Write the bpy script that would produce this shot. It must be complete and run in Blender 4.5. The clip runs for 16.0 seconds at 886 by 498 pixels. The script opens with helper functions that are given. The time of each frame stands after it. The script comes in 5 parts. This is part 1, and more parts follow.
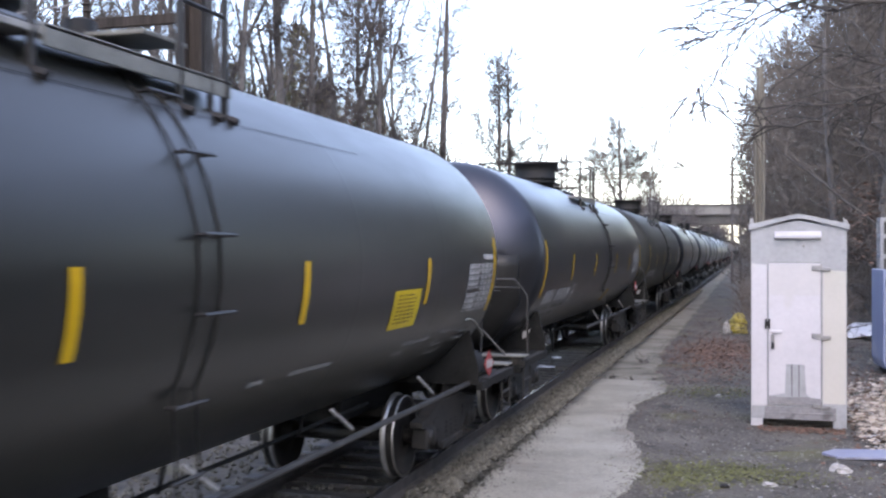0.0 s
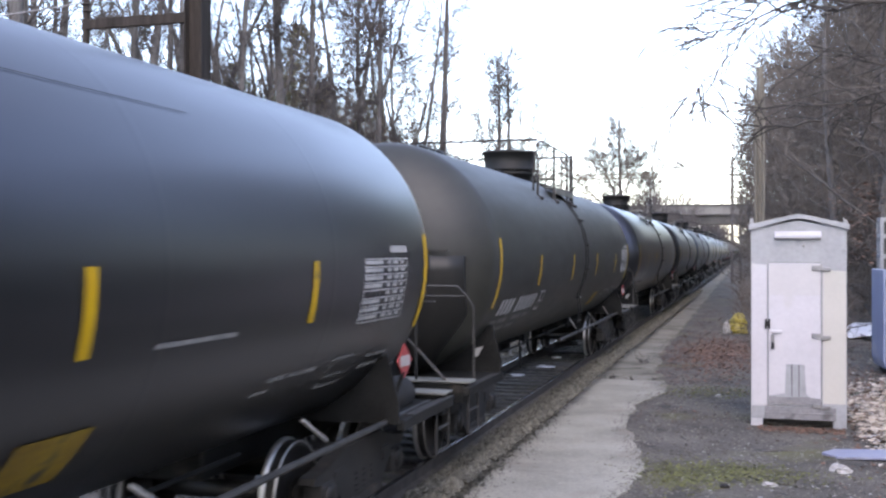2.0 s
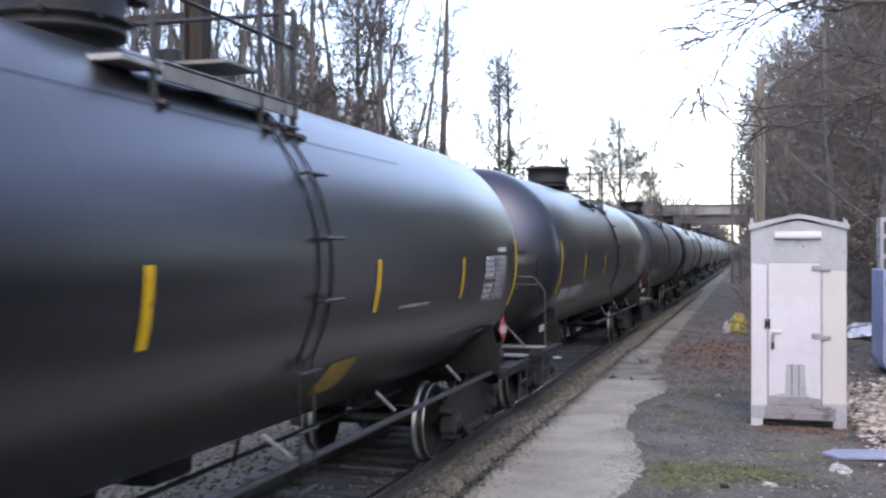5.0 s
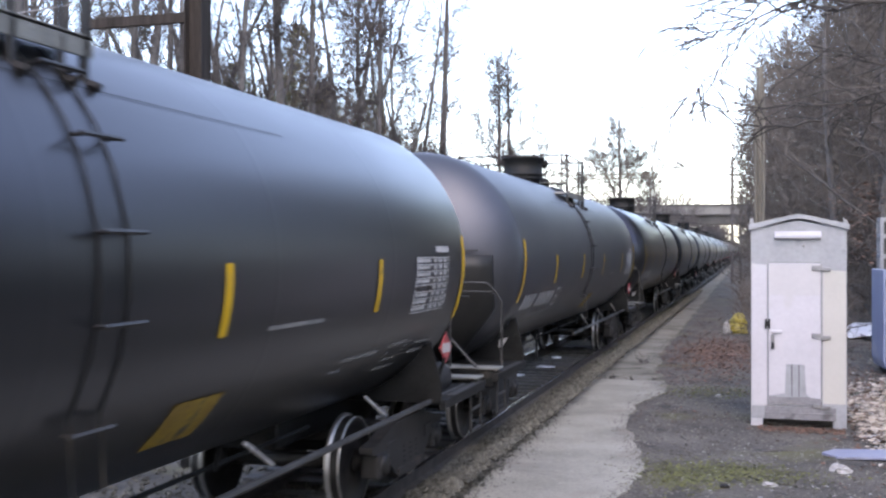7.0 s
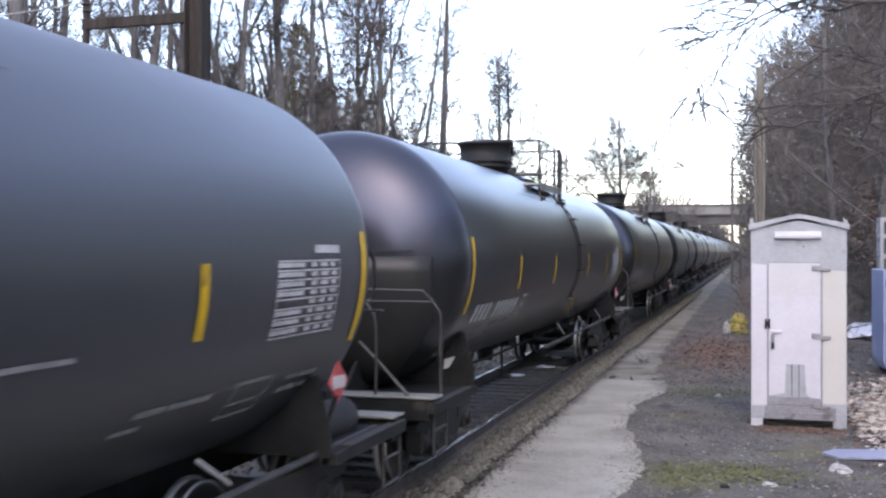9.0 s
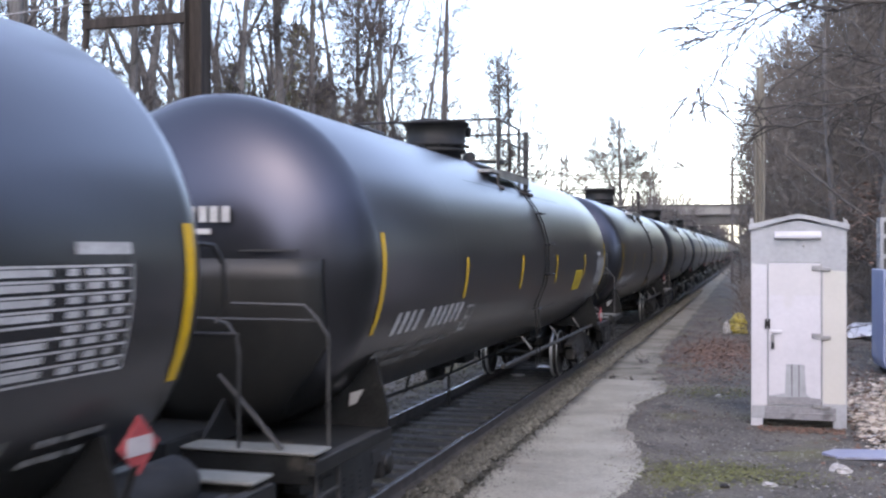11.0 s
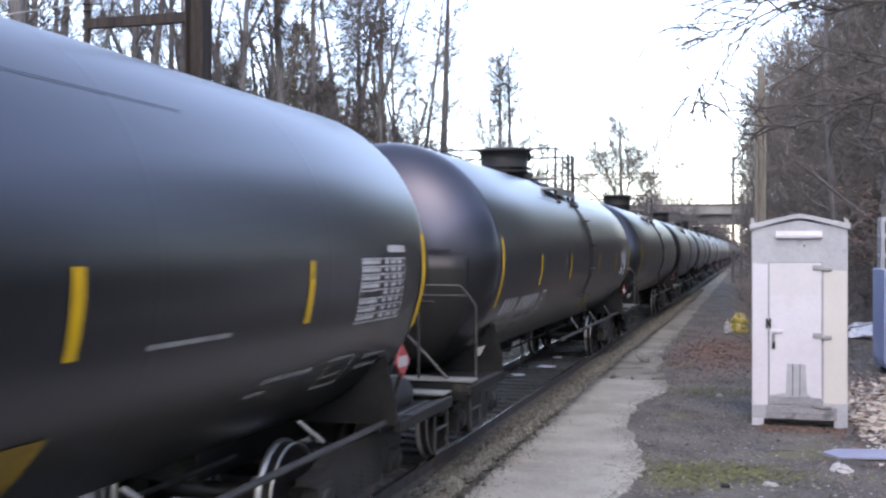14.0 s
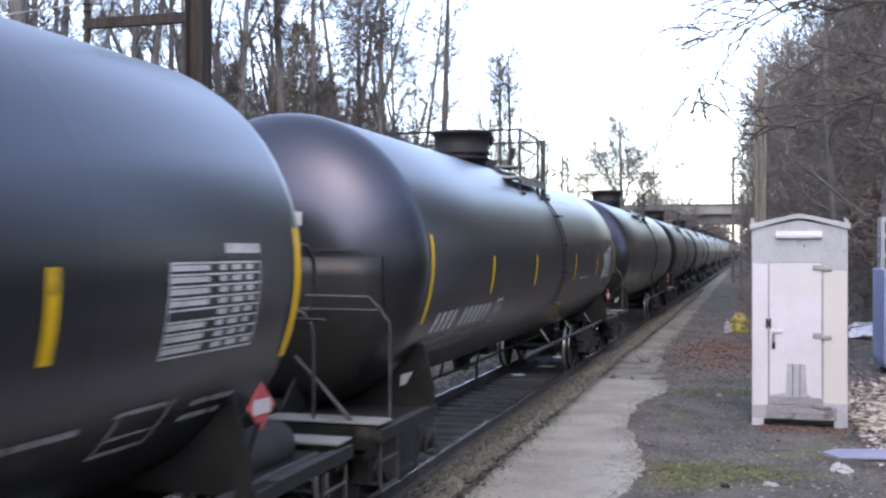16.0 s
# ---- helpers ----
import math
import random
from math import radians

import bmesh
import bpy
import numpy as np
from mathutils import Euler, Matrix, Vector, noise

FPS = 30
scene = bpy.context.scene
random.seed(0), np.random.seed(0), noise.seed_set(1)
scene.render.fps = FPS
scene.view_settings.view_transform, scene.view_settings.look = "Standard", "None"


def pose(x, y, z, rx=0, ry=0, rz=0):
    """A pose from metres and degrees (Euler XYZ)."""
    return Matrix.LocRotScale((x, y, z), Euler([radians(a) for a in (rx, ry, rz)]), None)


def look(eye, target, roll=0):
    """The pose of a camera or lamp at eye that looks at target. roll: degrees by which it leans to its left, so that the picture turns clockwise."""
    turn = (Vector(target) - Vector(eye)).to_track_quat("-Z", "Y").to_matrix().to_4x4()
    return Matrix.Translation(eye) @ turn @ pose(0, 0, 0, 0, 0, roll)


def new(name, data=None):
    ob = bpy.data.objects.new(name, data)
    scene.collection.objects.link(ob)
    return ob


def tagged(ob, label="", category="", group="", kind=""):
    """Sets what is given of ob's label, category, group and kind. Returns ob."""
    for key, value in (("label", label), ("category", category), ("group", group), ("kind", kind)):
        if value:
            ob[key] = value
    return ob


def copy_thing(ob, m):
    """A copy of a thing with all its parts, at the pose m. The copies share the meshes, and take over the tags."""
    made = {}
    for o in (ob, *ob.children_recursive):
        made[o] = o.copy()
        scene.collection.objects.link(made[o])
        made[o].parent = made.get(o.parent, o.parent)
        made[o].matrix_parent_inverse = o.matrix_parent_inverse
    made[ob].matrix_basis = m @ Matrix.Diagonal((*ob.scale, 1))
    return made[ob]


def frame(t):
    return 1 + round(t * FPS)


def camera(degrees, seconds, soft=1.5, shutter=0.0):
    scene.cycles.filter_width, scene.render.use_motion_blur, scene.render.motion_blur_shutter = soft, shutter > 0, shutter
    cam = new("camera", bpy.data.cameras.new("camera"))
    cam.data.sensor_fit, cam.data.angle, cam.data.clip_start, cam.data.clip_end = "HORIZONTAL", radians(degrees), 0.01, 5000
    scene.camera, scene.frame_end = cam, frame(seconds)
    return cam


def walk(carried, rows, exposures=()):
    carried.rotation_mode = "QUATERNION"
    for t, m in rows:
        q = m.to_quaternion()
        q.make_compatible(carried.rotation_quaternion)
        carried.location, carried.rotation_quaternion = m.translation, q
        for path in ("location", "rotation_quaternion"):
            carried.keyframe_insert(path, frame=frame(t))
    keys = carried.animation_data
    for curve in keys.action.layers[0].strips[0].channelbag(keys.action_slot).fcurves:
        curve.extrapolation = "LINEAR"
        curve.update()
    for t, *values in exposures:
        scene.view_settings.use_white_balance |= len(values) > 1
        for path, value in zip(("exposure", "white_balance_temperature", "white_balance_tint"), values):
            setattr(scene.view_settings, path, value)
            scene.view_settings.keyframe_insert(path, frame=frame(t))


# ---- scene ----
# ---- camera ----
TURN = 16.331
cam = camera(45.71, 16.0, soft=2.4, shutter=0.2)
STILL = pose(0, 0, 2.62, 90.06, 0, TURN)
NUDGED = pose(0, 0, 2.62, 90.04, 0, TURN + 0.045)
walk(cam, [(0, STILL), (13.6, STILL), (13.9, NUDGED), (16, NUDGED)], exposures=[(0, 1.88, 7700, 19), (16, 1.88, 7700, 19)])

# ---- world and sun ----
SUN_EL, SUN_AZ = radians(43), radians(164)
world = bpy.data.worlds.new("world")
scene.world = world
world.use_nodes = True
wn = world.node_tree.nodes
sky = wn.new("ShaderNodeTexSky")
sky.sky_type = "NISHITA"
sky.sun_disc = False
sky.sun_elevation, sky.sun_rotation = SUN_EL, SUN_AZ
sky.air_density, sky.dust_density, sky.ozone_density = 1.0, 1.3, 3.6
veil = wn.new("ShaderNodeMix")      # thin even cloud over the sky
veil.data_type = "RGBA"
veil.inputs[0].default_value = 0.05
veil.inputs[7].default_value = (6.0, 6.2, 7.0, 1)
world.node_tree.links.new(sky.outputs[0], veil.inputs[6])
world.node_tree.links.new(veil.outputs[2], wn["Background"].inputs[0])
wn["Background"].inputs[1].default_value = 0.23
sun = new("sun", bpy.data.lights.new("sun", "SUN"))
sun.data.energy, sun.data.angle, sun.data.color = 0.06, radians(85), (1.0, 0.92, 0.78)
SUN_DIR = Vector((math.sin(SUN_AZ) * math.cos(SUN_EL), math.cos(SUN_AZ) * math.cos(SUN_EL), math.sin(SUN_EL)))
sun.matrix_world = look(SUN_DIR * 100, (0, 0, 0))


# ---- materials ----
def mat(name, dark, light, rough=0.7, metal=0.0, scale=3.0, fine=40.0, bump=0.15, bump_size=0.01, spec=0.5,
        rand=0.0, island=0.0, stain=None, stain_at=0.6, stain_scale=0.8, stretch=(1, 1, 1), coat=0.0, rough_var=0.12, tint=(1, 1, 1)):
    """Two scales of noise between two colours, an optional stain colour, and fine relief."""
    m = bpy.data.materials.new(name)
    m.use_nodes = True
    nt = m.node_tree
    nd, ln = nt.nodes, nt.links.new
    b = nd["Principled BSDF"]
    b.inputs["Metallic"].default_value = metal
    b.inputs["Specular IOR Level"].default_value = spec
    b.inputs["Coat Weight"].default_value = coat
    b.inputs["Specular Tint"].default_value = (*tint, 1)
    b.inputs["Coat Roughness"].default_value = rough * 0.85
    tc = nd.new("ShaderNodeTexCoord")
    mp = nd.new("ShaderNodeMapping")
    mp.inputs["Scale"].default_value = stretch
    ln(tc.outputs["Object"], mp.inputs[0])

    def noise_at(s, detail=5.0):
        n = nd.new("ShaderNodeTexNoise")
        n.inputs["Scale"].default_value, n.inputs["Detail"].default_value = s, detail
        ln(mp.outputs[0], n.inputs["Vector"])
        return n.outputs[0]

    def math_of(op, a, c):
        k = nd.new("ShaderNodeMath")
        k.operation = op
        for i, v in enumerate((a, c)):
            if isinstance(v, (int, float)):
                k.inputs[i].default_value = v
            else:
                ln(v, k.inputs[i])
        return k.outputs[0]

    def mix_of(f, a, c):
        k = nd.new("ShaderNodeMix")
        k.data_type = "RGBA"
        for s, v in ((k.inputs[0], f), (k.inputs[6], a), (k.inputs[7], c)):
            if isinstance(v, (int, float)):
                s.default_value = v
            elif isinstance(v, tuple):
                s.default_value = (*v, 1)
            else:
                ln(v, s)
        return k.outputs[2]

    def ramp(f, lo, hi):
        k = nd.new("ShaderNodeMapRange")
        k.inputs[1].default_value, k.inputs[2].default_value = lo, hi
        ln(f, k.inputs[0])
        return k.outputs[0]

    big, small = noise_at(scale), noise_at(fine, 3.0)
    f = math_of("ADD", math_of("MULTIPLY", big, 0.6), math_of("MULTIPLY", small, 0.4))
    f = ramp(f, 0.36, 0.64)
    if rand or island:
        src = nd.new("ShaderNodeObjectInfo").outputs["Random"] if rand else nd.new("ShaderNodeNewGeometry").outputs["Random Per Island"]
        f = math_of("ADD", f, math_of("MULTIPLY", math_of("SUBTRACT", src, 0.5), 2 * (rand or island)))
    col = mix_of(f, dark, light)
    for st in stain or ():
        colour, at, sc = st
        col = mix_of(ramp(noise_at(sc, 6.0), at, at + 0.09), col, colour)
    ln(col, b.inputs["Base Color"])
    r = math_of("ADD", rough - rough_var / 2, math_of("MULTIPLY", small, rough_var))
    ln(r, b.inputs["Roughness"])
    if bump:
        bp = nd.new("ShaderNodeBump")
        bp.inputs["Strength"].default_value, bp.inputs["Distance"].default_value = bump, bump_size
        ln(small, bp.inputs["Height"])
        ln(bp.outputs[0], b.inputs["Normal"])
    return m


M = {}
# the blue specular tints put the sky's reflected blue into the tank paints
M["paint_satin"] = mat("satin black tank paint", (0.0062, 0.0066, 0.0057), (0.0102, 0.0107, 0.0094), 0.292, scale=0.7, fine=3, bump=0.0, spec=0.74, tint=(0.72, 0.76, 1), rough_var=0.025, stretch=(1, 0.25, 1))
M["paint_matte"] = mat("dusty black tank paint", (0.01127, 0.01169, 0.009678), (0.01894, 0.01964, 0.01642), 0.34, scale=0.7, fine=4, bump=0.0, spec=0.6, tint=(0.9, 0.92, 1),
                       stain=[((0.02614, 0.02759, 0.02489), 0.58, 0.6)], stretch=(1, 0.25, 1))
M["paint_flat"] = mat("flat grey-black tank paint", (0.01773, 0.01828, 0.01462), (0.02849, 0.02912, 0.02367), 0.5, scale=0.7, fine=6, bump=0.06, bump_size=0.004, spec=0.4, tint=(0.88, 0.92, 1),
                      stain=[((0.03655, 0.03769, 0.03125), 0.58, 0.6)], stretch=(1, 0.25, 1))
M["paint_semi"] = mat("weathered black tank paint", (0.0074, 0.0078, 0.0069), (0.0122, 0.0127, 0.0114), 0.32, scale=0.7, fine=4, bump=0.0, spec=0.74, tint=(0.73, 0.78, 1), rough_var=0.05,
                      stain=[((0.0165, 0.017, 0.0168), 0.58, 0.6)], stretch=(1, 0.25, 1))
M["paint_grey"] = mat("chalky grey-black tank paint", (0.014, 0.015, 0.0152), (0.0225, 0.0238, 0.0243), 0.44, coat=0.0, scale=0.7, fine=4, bump=0.0, spec=1.0, tint=(0.81, 0.85, 1), rough_var=0.06,
                      stain=[((0.0255, 0.0265, 0.0268), 0.58, 0.6)], stretch=(1, 0.25, 1))
M["shield"] = mat("dull black head shield", (0.00935, 0.009775, 0.00918), (0.0153, 0.01572, 0.01488), 0.5, scale=1.5, fine=30, bump=0.05, spec=0.4, stain=[((0.0204, 0.01997, 0.01827), 0.64, 1.2)])
M["under"] = mat("sooty black underframe", (0.004692, 0.005049, 0.005049), (0.01642, 0.01767, 0.01767), 0.65, scale=3, fine=40, stain=[((0.03941, 0.03635, 0.03029), 0.62, 2.5)], spec=0.2)
M["truck"] = mat("dusty cast truck steel", (0.00525, 0.00525, 0.00525), (0.01968, 0.01903, 0.01837), 0.75, scale=4, fine=50, stain=[((0.0378, 0.0315, 0.02651), 0.62, 3)])
M["wheel"] = mat("worn wheel steel", (0.01102, 0.01066, 0.0102), (0.03305, 0.03245, 0.03133), 0.5, metal=0.5, scale=5, fine=60)
M["tread"] = mat("bright wheel tread", (0.3, 0.3, 0.29), (0.42, 0.42, 0.4), 0.35, metal=0.8, scale=5, fine=60, bump=0.03)
M["dome"] = mat("black dome paint", (0.004, 0.0045, 0.0046), (0.0085, 0.0092, 0.0093), 0.6, spec=0.3, scale=3, fine=30, stain=[((0.013, 0.0135, 0.013), 0.62, 2)])
M["deckgrey"] = mat("worn galvanised deck", (0.12, 0.123, 0.112), (0.21, 0.214, 0.195), 0.6, metal=0.2, scale=4, fine=50)
M["rail_black"] = mat("black handrail paint", (0.004, 0.004, 0.0045), (0.012, 0.012, 0.013), 0.5, scale=5, fine=50)
M["grab_grey"] = mat("dusty grab iron", (0.012, 0.012, 0.012), (0.035, 0.035, 0.034), 0.55, scale=5, fine=50)
M["strut"] = mat("pale bare strut steel", (0.16, 0.16, 0.155), (0.3, 0.3, 0.29), 0.55, scale=5, fine=50)
M["stripe"] = mat("yellow reflective tape", (0.4526, 0.2657, 0.001968), (0.5609, 0.3395, 0.003936), 0.4, scale=6, fine=60, bump=0.02, stain=[((0.1889, 0.1279, 0.01417), 0.66, 5)])
M["yellow"] = mat("yellow warning panel", (0.5, 0.355, 0.008), (0.6, 0.43, 0.012), 0.5, scale=4, fine=40, bump=0.02)
M["yellow_worn"] = mat("worn yellow stencil", (0.168, 0.096, 0.0096), (0.288, 0.182, 0.0096), 0.6, scale=4, fine=30, bump=0.02, stain=[((0.048, 0.0384, 0.024), 0.58, 4)])
M["white_mark"] = mat("white stencil paint", (0.2683, 0.2683, 0.2617), (0.4212, 0.4212, 0.4145), 0.6, scale=5, fine=40, bump=0.02)
M["side_mark"] = mat("pale side stencil paint", (0.1181, 0.1181, 0.1181), (0.2362, 0.2362, 0.2312), 0.6, scale=5, fine=40, bump=0.02)
M["dim_mark"] = mat("faded stencil paint", (0.0672, 0.0672, 0.0672), (0.144, 0.144, 0.139), 0.6, scale=5, fine=40, bump=0.02)
M["dark_mark"] = mat("dark print", (0.0144, 0.0144, 0.0144), (0.0288, 0.024, 0.0192), 0.6, scale=5, fine=40, bump=0.0)
M["placard_red"] = mat("red placard", (0.24, 0.0288, 0.0336), (0.312, 0.0576, 0.0576), 0.5, scale=5, fine=40, bump=0.0)
M["placard_white"] = mat("white placard", (0.288, 0.264, 0.264), (0.36, 0.336, 0.336), 0.5, scale=5, fine=40, bump=0.0)
M["ground"] = mat("packed dirt and asphalt", (0.02435, 0.02204, 0.01867), (0.1049, 0.09471, 0.08006), 0.9, scale=0.9, fine=17, bump=0.6, bump_size=0.03,
                  stain=[((0.07216, 0.0697, 0.0328), 0.575, 0.55), ((0.07216, 0.05576, 0.04346), 0.6, 0.31), ((0.02214, 0.02066, 0.02091), 0.6, 1.7), ((0.1394, 0.1296, 0.1148), 0.68, 9.0)])
M["ballast"] = mat("grey ballast stone", (0.02886, 0.02778, 0.02181), (0.1186, 0.1145, 0.093), 0.9, scale=8, fine=60, island=0.35, bump=0.4)
M["gravel"] = mat("grey gravel", (0.0492, 0.0451, 0.03936), (0.1804, 0.1681, 0.1476), 0.9, scale=8, fine=60, island=0.6, bump=0.4)
M["concrete"] = mat("weathered concrete", (0.1594, 0.151, 0.1258), (0.2769, 0.2659, 0.2265), 0.9, scale=1.1, fine=30, bump=0.5, bump_size=0.015,
                    stain=[((0.1426, 0.1342, 0.1133), 0.56, 0.45), ((0.1216, 0.1157, 0.09398), 0.66, 3.1), ((0.2769, 0.2684, 0.2349), 0.66, 7.0), ((0.2013, 0.1719, 0.1426), 0.62, 0.9)])
M["tie"] = mat("oil-dark timber tie", (0.01862, 0.01862, 0.01894), (0.07311, 0.07033, 0.06683), 0.6, scale=5, fine=40, stretch=(0.25, 2, 2), bump=0.6, bump_size=0.02, rand=0.3)
M["rail_side"] = mat("rusty rail web", (0.02303, 0.02087, 0.01943), (0.06476, 0.05901, 0.05469), 0.8, scale=4, fine=50)
M["rail_head"] = mat("polished rail head", (0.4, 0.4, 0.4), (0.58, 0.58, 0.58), 0.25, metal=1.0, scale=4, fine=40, bump=0.02)
M["bark"] = mat("grey brown bark", (0.04187, 0.03936, 0.03884), (0.1272, 0.1212, 0.119), 0.95, scale=2.5, fine=25, stretch=(1, 1, 0.25), bump=0.7, bump_size=0.03, rand=0.15)
M["dark_bark"] = mat("damp dark bark", (0.022, 0.019, 0.018), (0.06, 0.053, 0.049), 0.9, scale=2.5, fine=25, bump=0.5, bump_size=0.02)
M["twig"] = mat("bare grey twigs", (0.03019, 0.02591, 0.02541), (0.07849, 0.06943, 0.06641), 0.95, scale=0.8, fine=6, bump=0.0, rand=0.2)
M["twig_warm"] = mat("bare brown twigs", (0.05904, 0.05002, 0.04346), (0.141, 0.1222, 0.1082), 0.95, scale=0.5, fine=4, bump=0.0, rand=0.2)
M["leaf_dry"] = mat("dry red-brown leaves", (0.0528, 0.0216, 0.0168), (0.106, 0.048, 0.0288), 0.9, scale=2, fine=10, bump=0.0)
M["leaf_pale"] = mat("bleached pale leaves", (0.19, 0.15, 0.115), (0.5, 0.44, 0.37), 0.9, scale=3, fine=10, bump=0.0, island=0.45)
M["moss"] = mat("yellow-green moss and sprigs", (0.05, 0.056, 0.018), (0.14, 0.14, 0.05), 0.9, scale=3, fine=10, bump=0.0, island=0.4)
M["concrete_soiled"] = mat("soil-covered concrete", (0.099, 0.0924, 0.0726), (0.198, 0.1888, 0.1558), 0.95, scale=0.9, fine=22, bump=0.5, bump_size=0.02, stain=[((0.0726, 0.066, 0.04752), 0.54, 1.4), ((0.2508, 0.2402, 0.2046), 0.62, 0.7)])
M["cream_soft"] = mat("thin cream wash over white paint", (0.372, 0.366, 0.375), (0.41, 0.404, 0.41), 0.6, scale=1.5, fine=15, bump=0.05)
M["leaf_litter"] = mat("fallen brown leaves", (0.0635, 0.03239, 0.02138), (0.1747, 0.1041, 0.07482), 0.9, scale=3, fine=10, bump=0.0, island=0.4)
M["evergreen"] = mat("dull brown-green evergreen foliage", (0.11, 0.105, 0.066), (0.27, 0.245, 0.155), 0.9, scale=1, fine=8, bump=0.0)
M["alu"] = mat("bare aluminium sheet", (0.2249, 0.2348, 0.2516), (0.312, 0.3232, 0.3416), 0.55, metal=0.35, scale=1.5, fine=15, bump=0.05, stain=[((0.1701, 0.1727, 0.1891), 0.6, 2)])
M["alu_dull"] = mat("darker grey blotched aluminium", (0.15, 0.15, 0.162), (0.23, 0.23, 0.245), 0.6, metal=0.3, scale=2.5, fine=20, bump=0.05, stain=[((0.11, 0.11, 0.118), 0.6, 3)])
M["alu_white"] = mat("white patch paint", (0.3764, 0.372, 0.3985), (0.4295, 0.4251, 0.4517), 0.6, scale=1.5, fine=15, bump=0.05, stain=[((0.3808, 0.372, 0.3631), 0.6, 1.2)])
M["cream"] = mat("cream patch paint", (0.375, 0.365, 0.335), (0.405, 0.395, 0.365), 0.6, scale=1.5, fine=15, bump=0.05)
M["steel"] = mat("galvanised hardware", (0.1811, 0.1811, 0.1905), (0.281, 0.281, 0.2848), 0.45, metal=0.6, scale=6, fine=50)
M["dark"] = mat("black small parts and gap shade", (0.00576, 0.00576, 0.00576), (0.0144, 0.0134, 0.0125), 0.9, scale=3, fine=30)
M["rust_pole"] = mat("rust-brown steel column", (0.0128, 0.0108, 0.0098), (0.0415, 0.035, 0.0318), 0.9, scale=3, fine=30, spec=0.2, stretch=(3, 3, 0.15), stain=[((0.062, 0.048, 0.040), 0.64, 2.0)])
M["wood_pole"] = mat("weathered timber pole", (0.07488, 0.06864, 0.05616), (0.1625, 0.1495, 0.1248), 0.9, scale=3, fine=30, stretch=(2, 2, 0.2), bump=0.4)
M["pale_wire"] = mat("pale overhead wire", (0.192, 0.192, 0.202), (0.24, 0.24, 0.25), 0.5, scale=4, fine=40, bump=0.0)
M["bridge"] = mat("pale bridge concrete", (0.1181, 0.114, 0.1099), (0.1771, 0.173, 0.1656), 0.9, scale=0.3, fine=4, bump=0.2)
M["bridge_dark"] = mat("dark bridge steel", (0.0432, 0.0432, 0.0432), (0.0816, 0.0792, 0.0768), 0.8, scale=0.5, fine=5)
M["blue"] = mat("faded blue plastic", (0.165, 0.2, 0.315), (0.22, 0.255, 0.36), 0.5, scale=1.5, fine=15, bump=0.05, stain=[((0.28, 0.3, 0.37), 0.6, 1.5)])
M["paleblue"] = mat("pale blue painted board", (0.1656, 0.1853, 0.2673), (0.2165, 0.2362, 0.3067), 0.6, scale=3, fine=25, bump=0.1)
# also colours the shine drawn between the ties
M["snow"] = mat("old snow", (0.6401, 0.6475, 0.6845), (0.7548, 0.7641, 0.7807), 0.8, scale=3, fine=30, bump=0.3)
M["paper"] = mat("white litter", (0.249, 0.2443, 0.2395), (0.3395, 0.3347, 0.3263), 0.8, scale=6, fine=40, bump=0.2, island=0.2)
M["yellow_bag"] = mat("yellow plastic sack", (0.24, 0.192, 0.024), (0.346, 0.288, 0.0768), 0.5, scale=5, fine=20, bump=0.3)


# ---- building helpers ----
def mesh_of(name, bm, material, smooth=False):
    me = bpy.data.meshes.new(name)
    bm.to_mesh(me)
    bm.free()
    for mm in material if isinstance(material, (list, tuple)) else [material]:
        me.materials.append(mm)
    if smooth:
        me.polygons.foreach_set("use_smooth", [True] * len(me.polygons))
    return me


def part(name, bm, material, parent, label="", smooth=False):
    ob = new(name, mesh_of(name, bm, material, smooth))
    ob.parent = parent
    return tagged(ob, label)


def thing(name, label, category, group="", kind="", at=None):
    ob = new(name)
    ob.empty_display_size = 0.2
    if at is not None:
        ob.matrix_basis = at
    return tagged(ob, label, category, group, kind)


def alone(name, bm, material, label, category, group="", kind="", smooth=False):
    return tagged(new(name, mesh_of(name, bm, material, smooth)), label, category, group, kind)


def box(bm, lo, hi, bevel=0.0, turn=None, mi=0):
    lo, hi = Vector(lo), Vector(hi)
    m = Matrix.Translation((lo + hi) / 2) @ Matrix.Diagonal((*(hi - lo), 1))
    if turn is not None:
        m = turn @ m
    vs = bmesh.ops.create_cube(bm, size=1, matrix=m)["verts"]
    fs = {f for v in vs for f in v.link_faces}
    for f in fs:
        f.material_index = mi
    if bevel:
        es = {e for v in vs for e in v.link_edges}
        bmesh.ops.bevel(bm, geom=list(es), offset=bevel, segments=1, affect="EDGES", profile=0.5)


def pipe(bm, pts, r, n=6, mi=0, r1=None):
    """A tube along a line of points, closed at both ends."""
    pts = [Vector(p) for p in pts]
    rings = []
    for i, p in enumerate(pts):
        d = (pts[min(i + 1, len(pts) - 1)] - pts[max(i - 1, 0)]).normalized()
        a = d.orthogonal() if abs(d.z) < 0.98 else Vector((1, 0, 0))
        if abs(d.z) < 0.98:
            a = d.cross(Vector((0, 0, 1))).normalized()
        c = d.cross(a).normalized()
        rr = r if r1 is None else r + (r1 - r) * i / (len(pts) - 1)
        rings.append([bm.verts.new(p + rr * (math.cos(2 * math.pi * k / n) * a + math.sin(2 * math.pi * k / n) * c)) for k in range(n)])
    fs = []
    for a, c in zip(rings, rings[1:]):
        for k in range(n):
            fs.append(bm.faces.new((a[k], a[(k + 1) % n], c[(k + 1) % n], c[k])))
    fs += [bm.faces.new(rings[0][::-1]), bm.faces.new(rings[-1])]
    for f in fs:
        f.material_index = mi


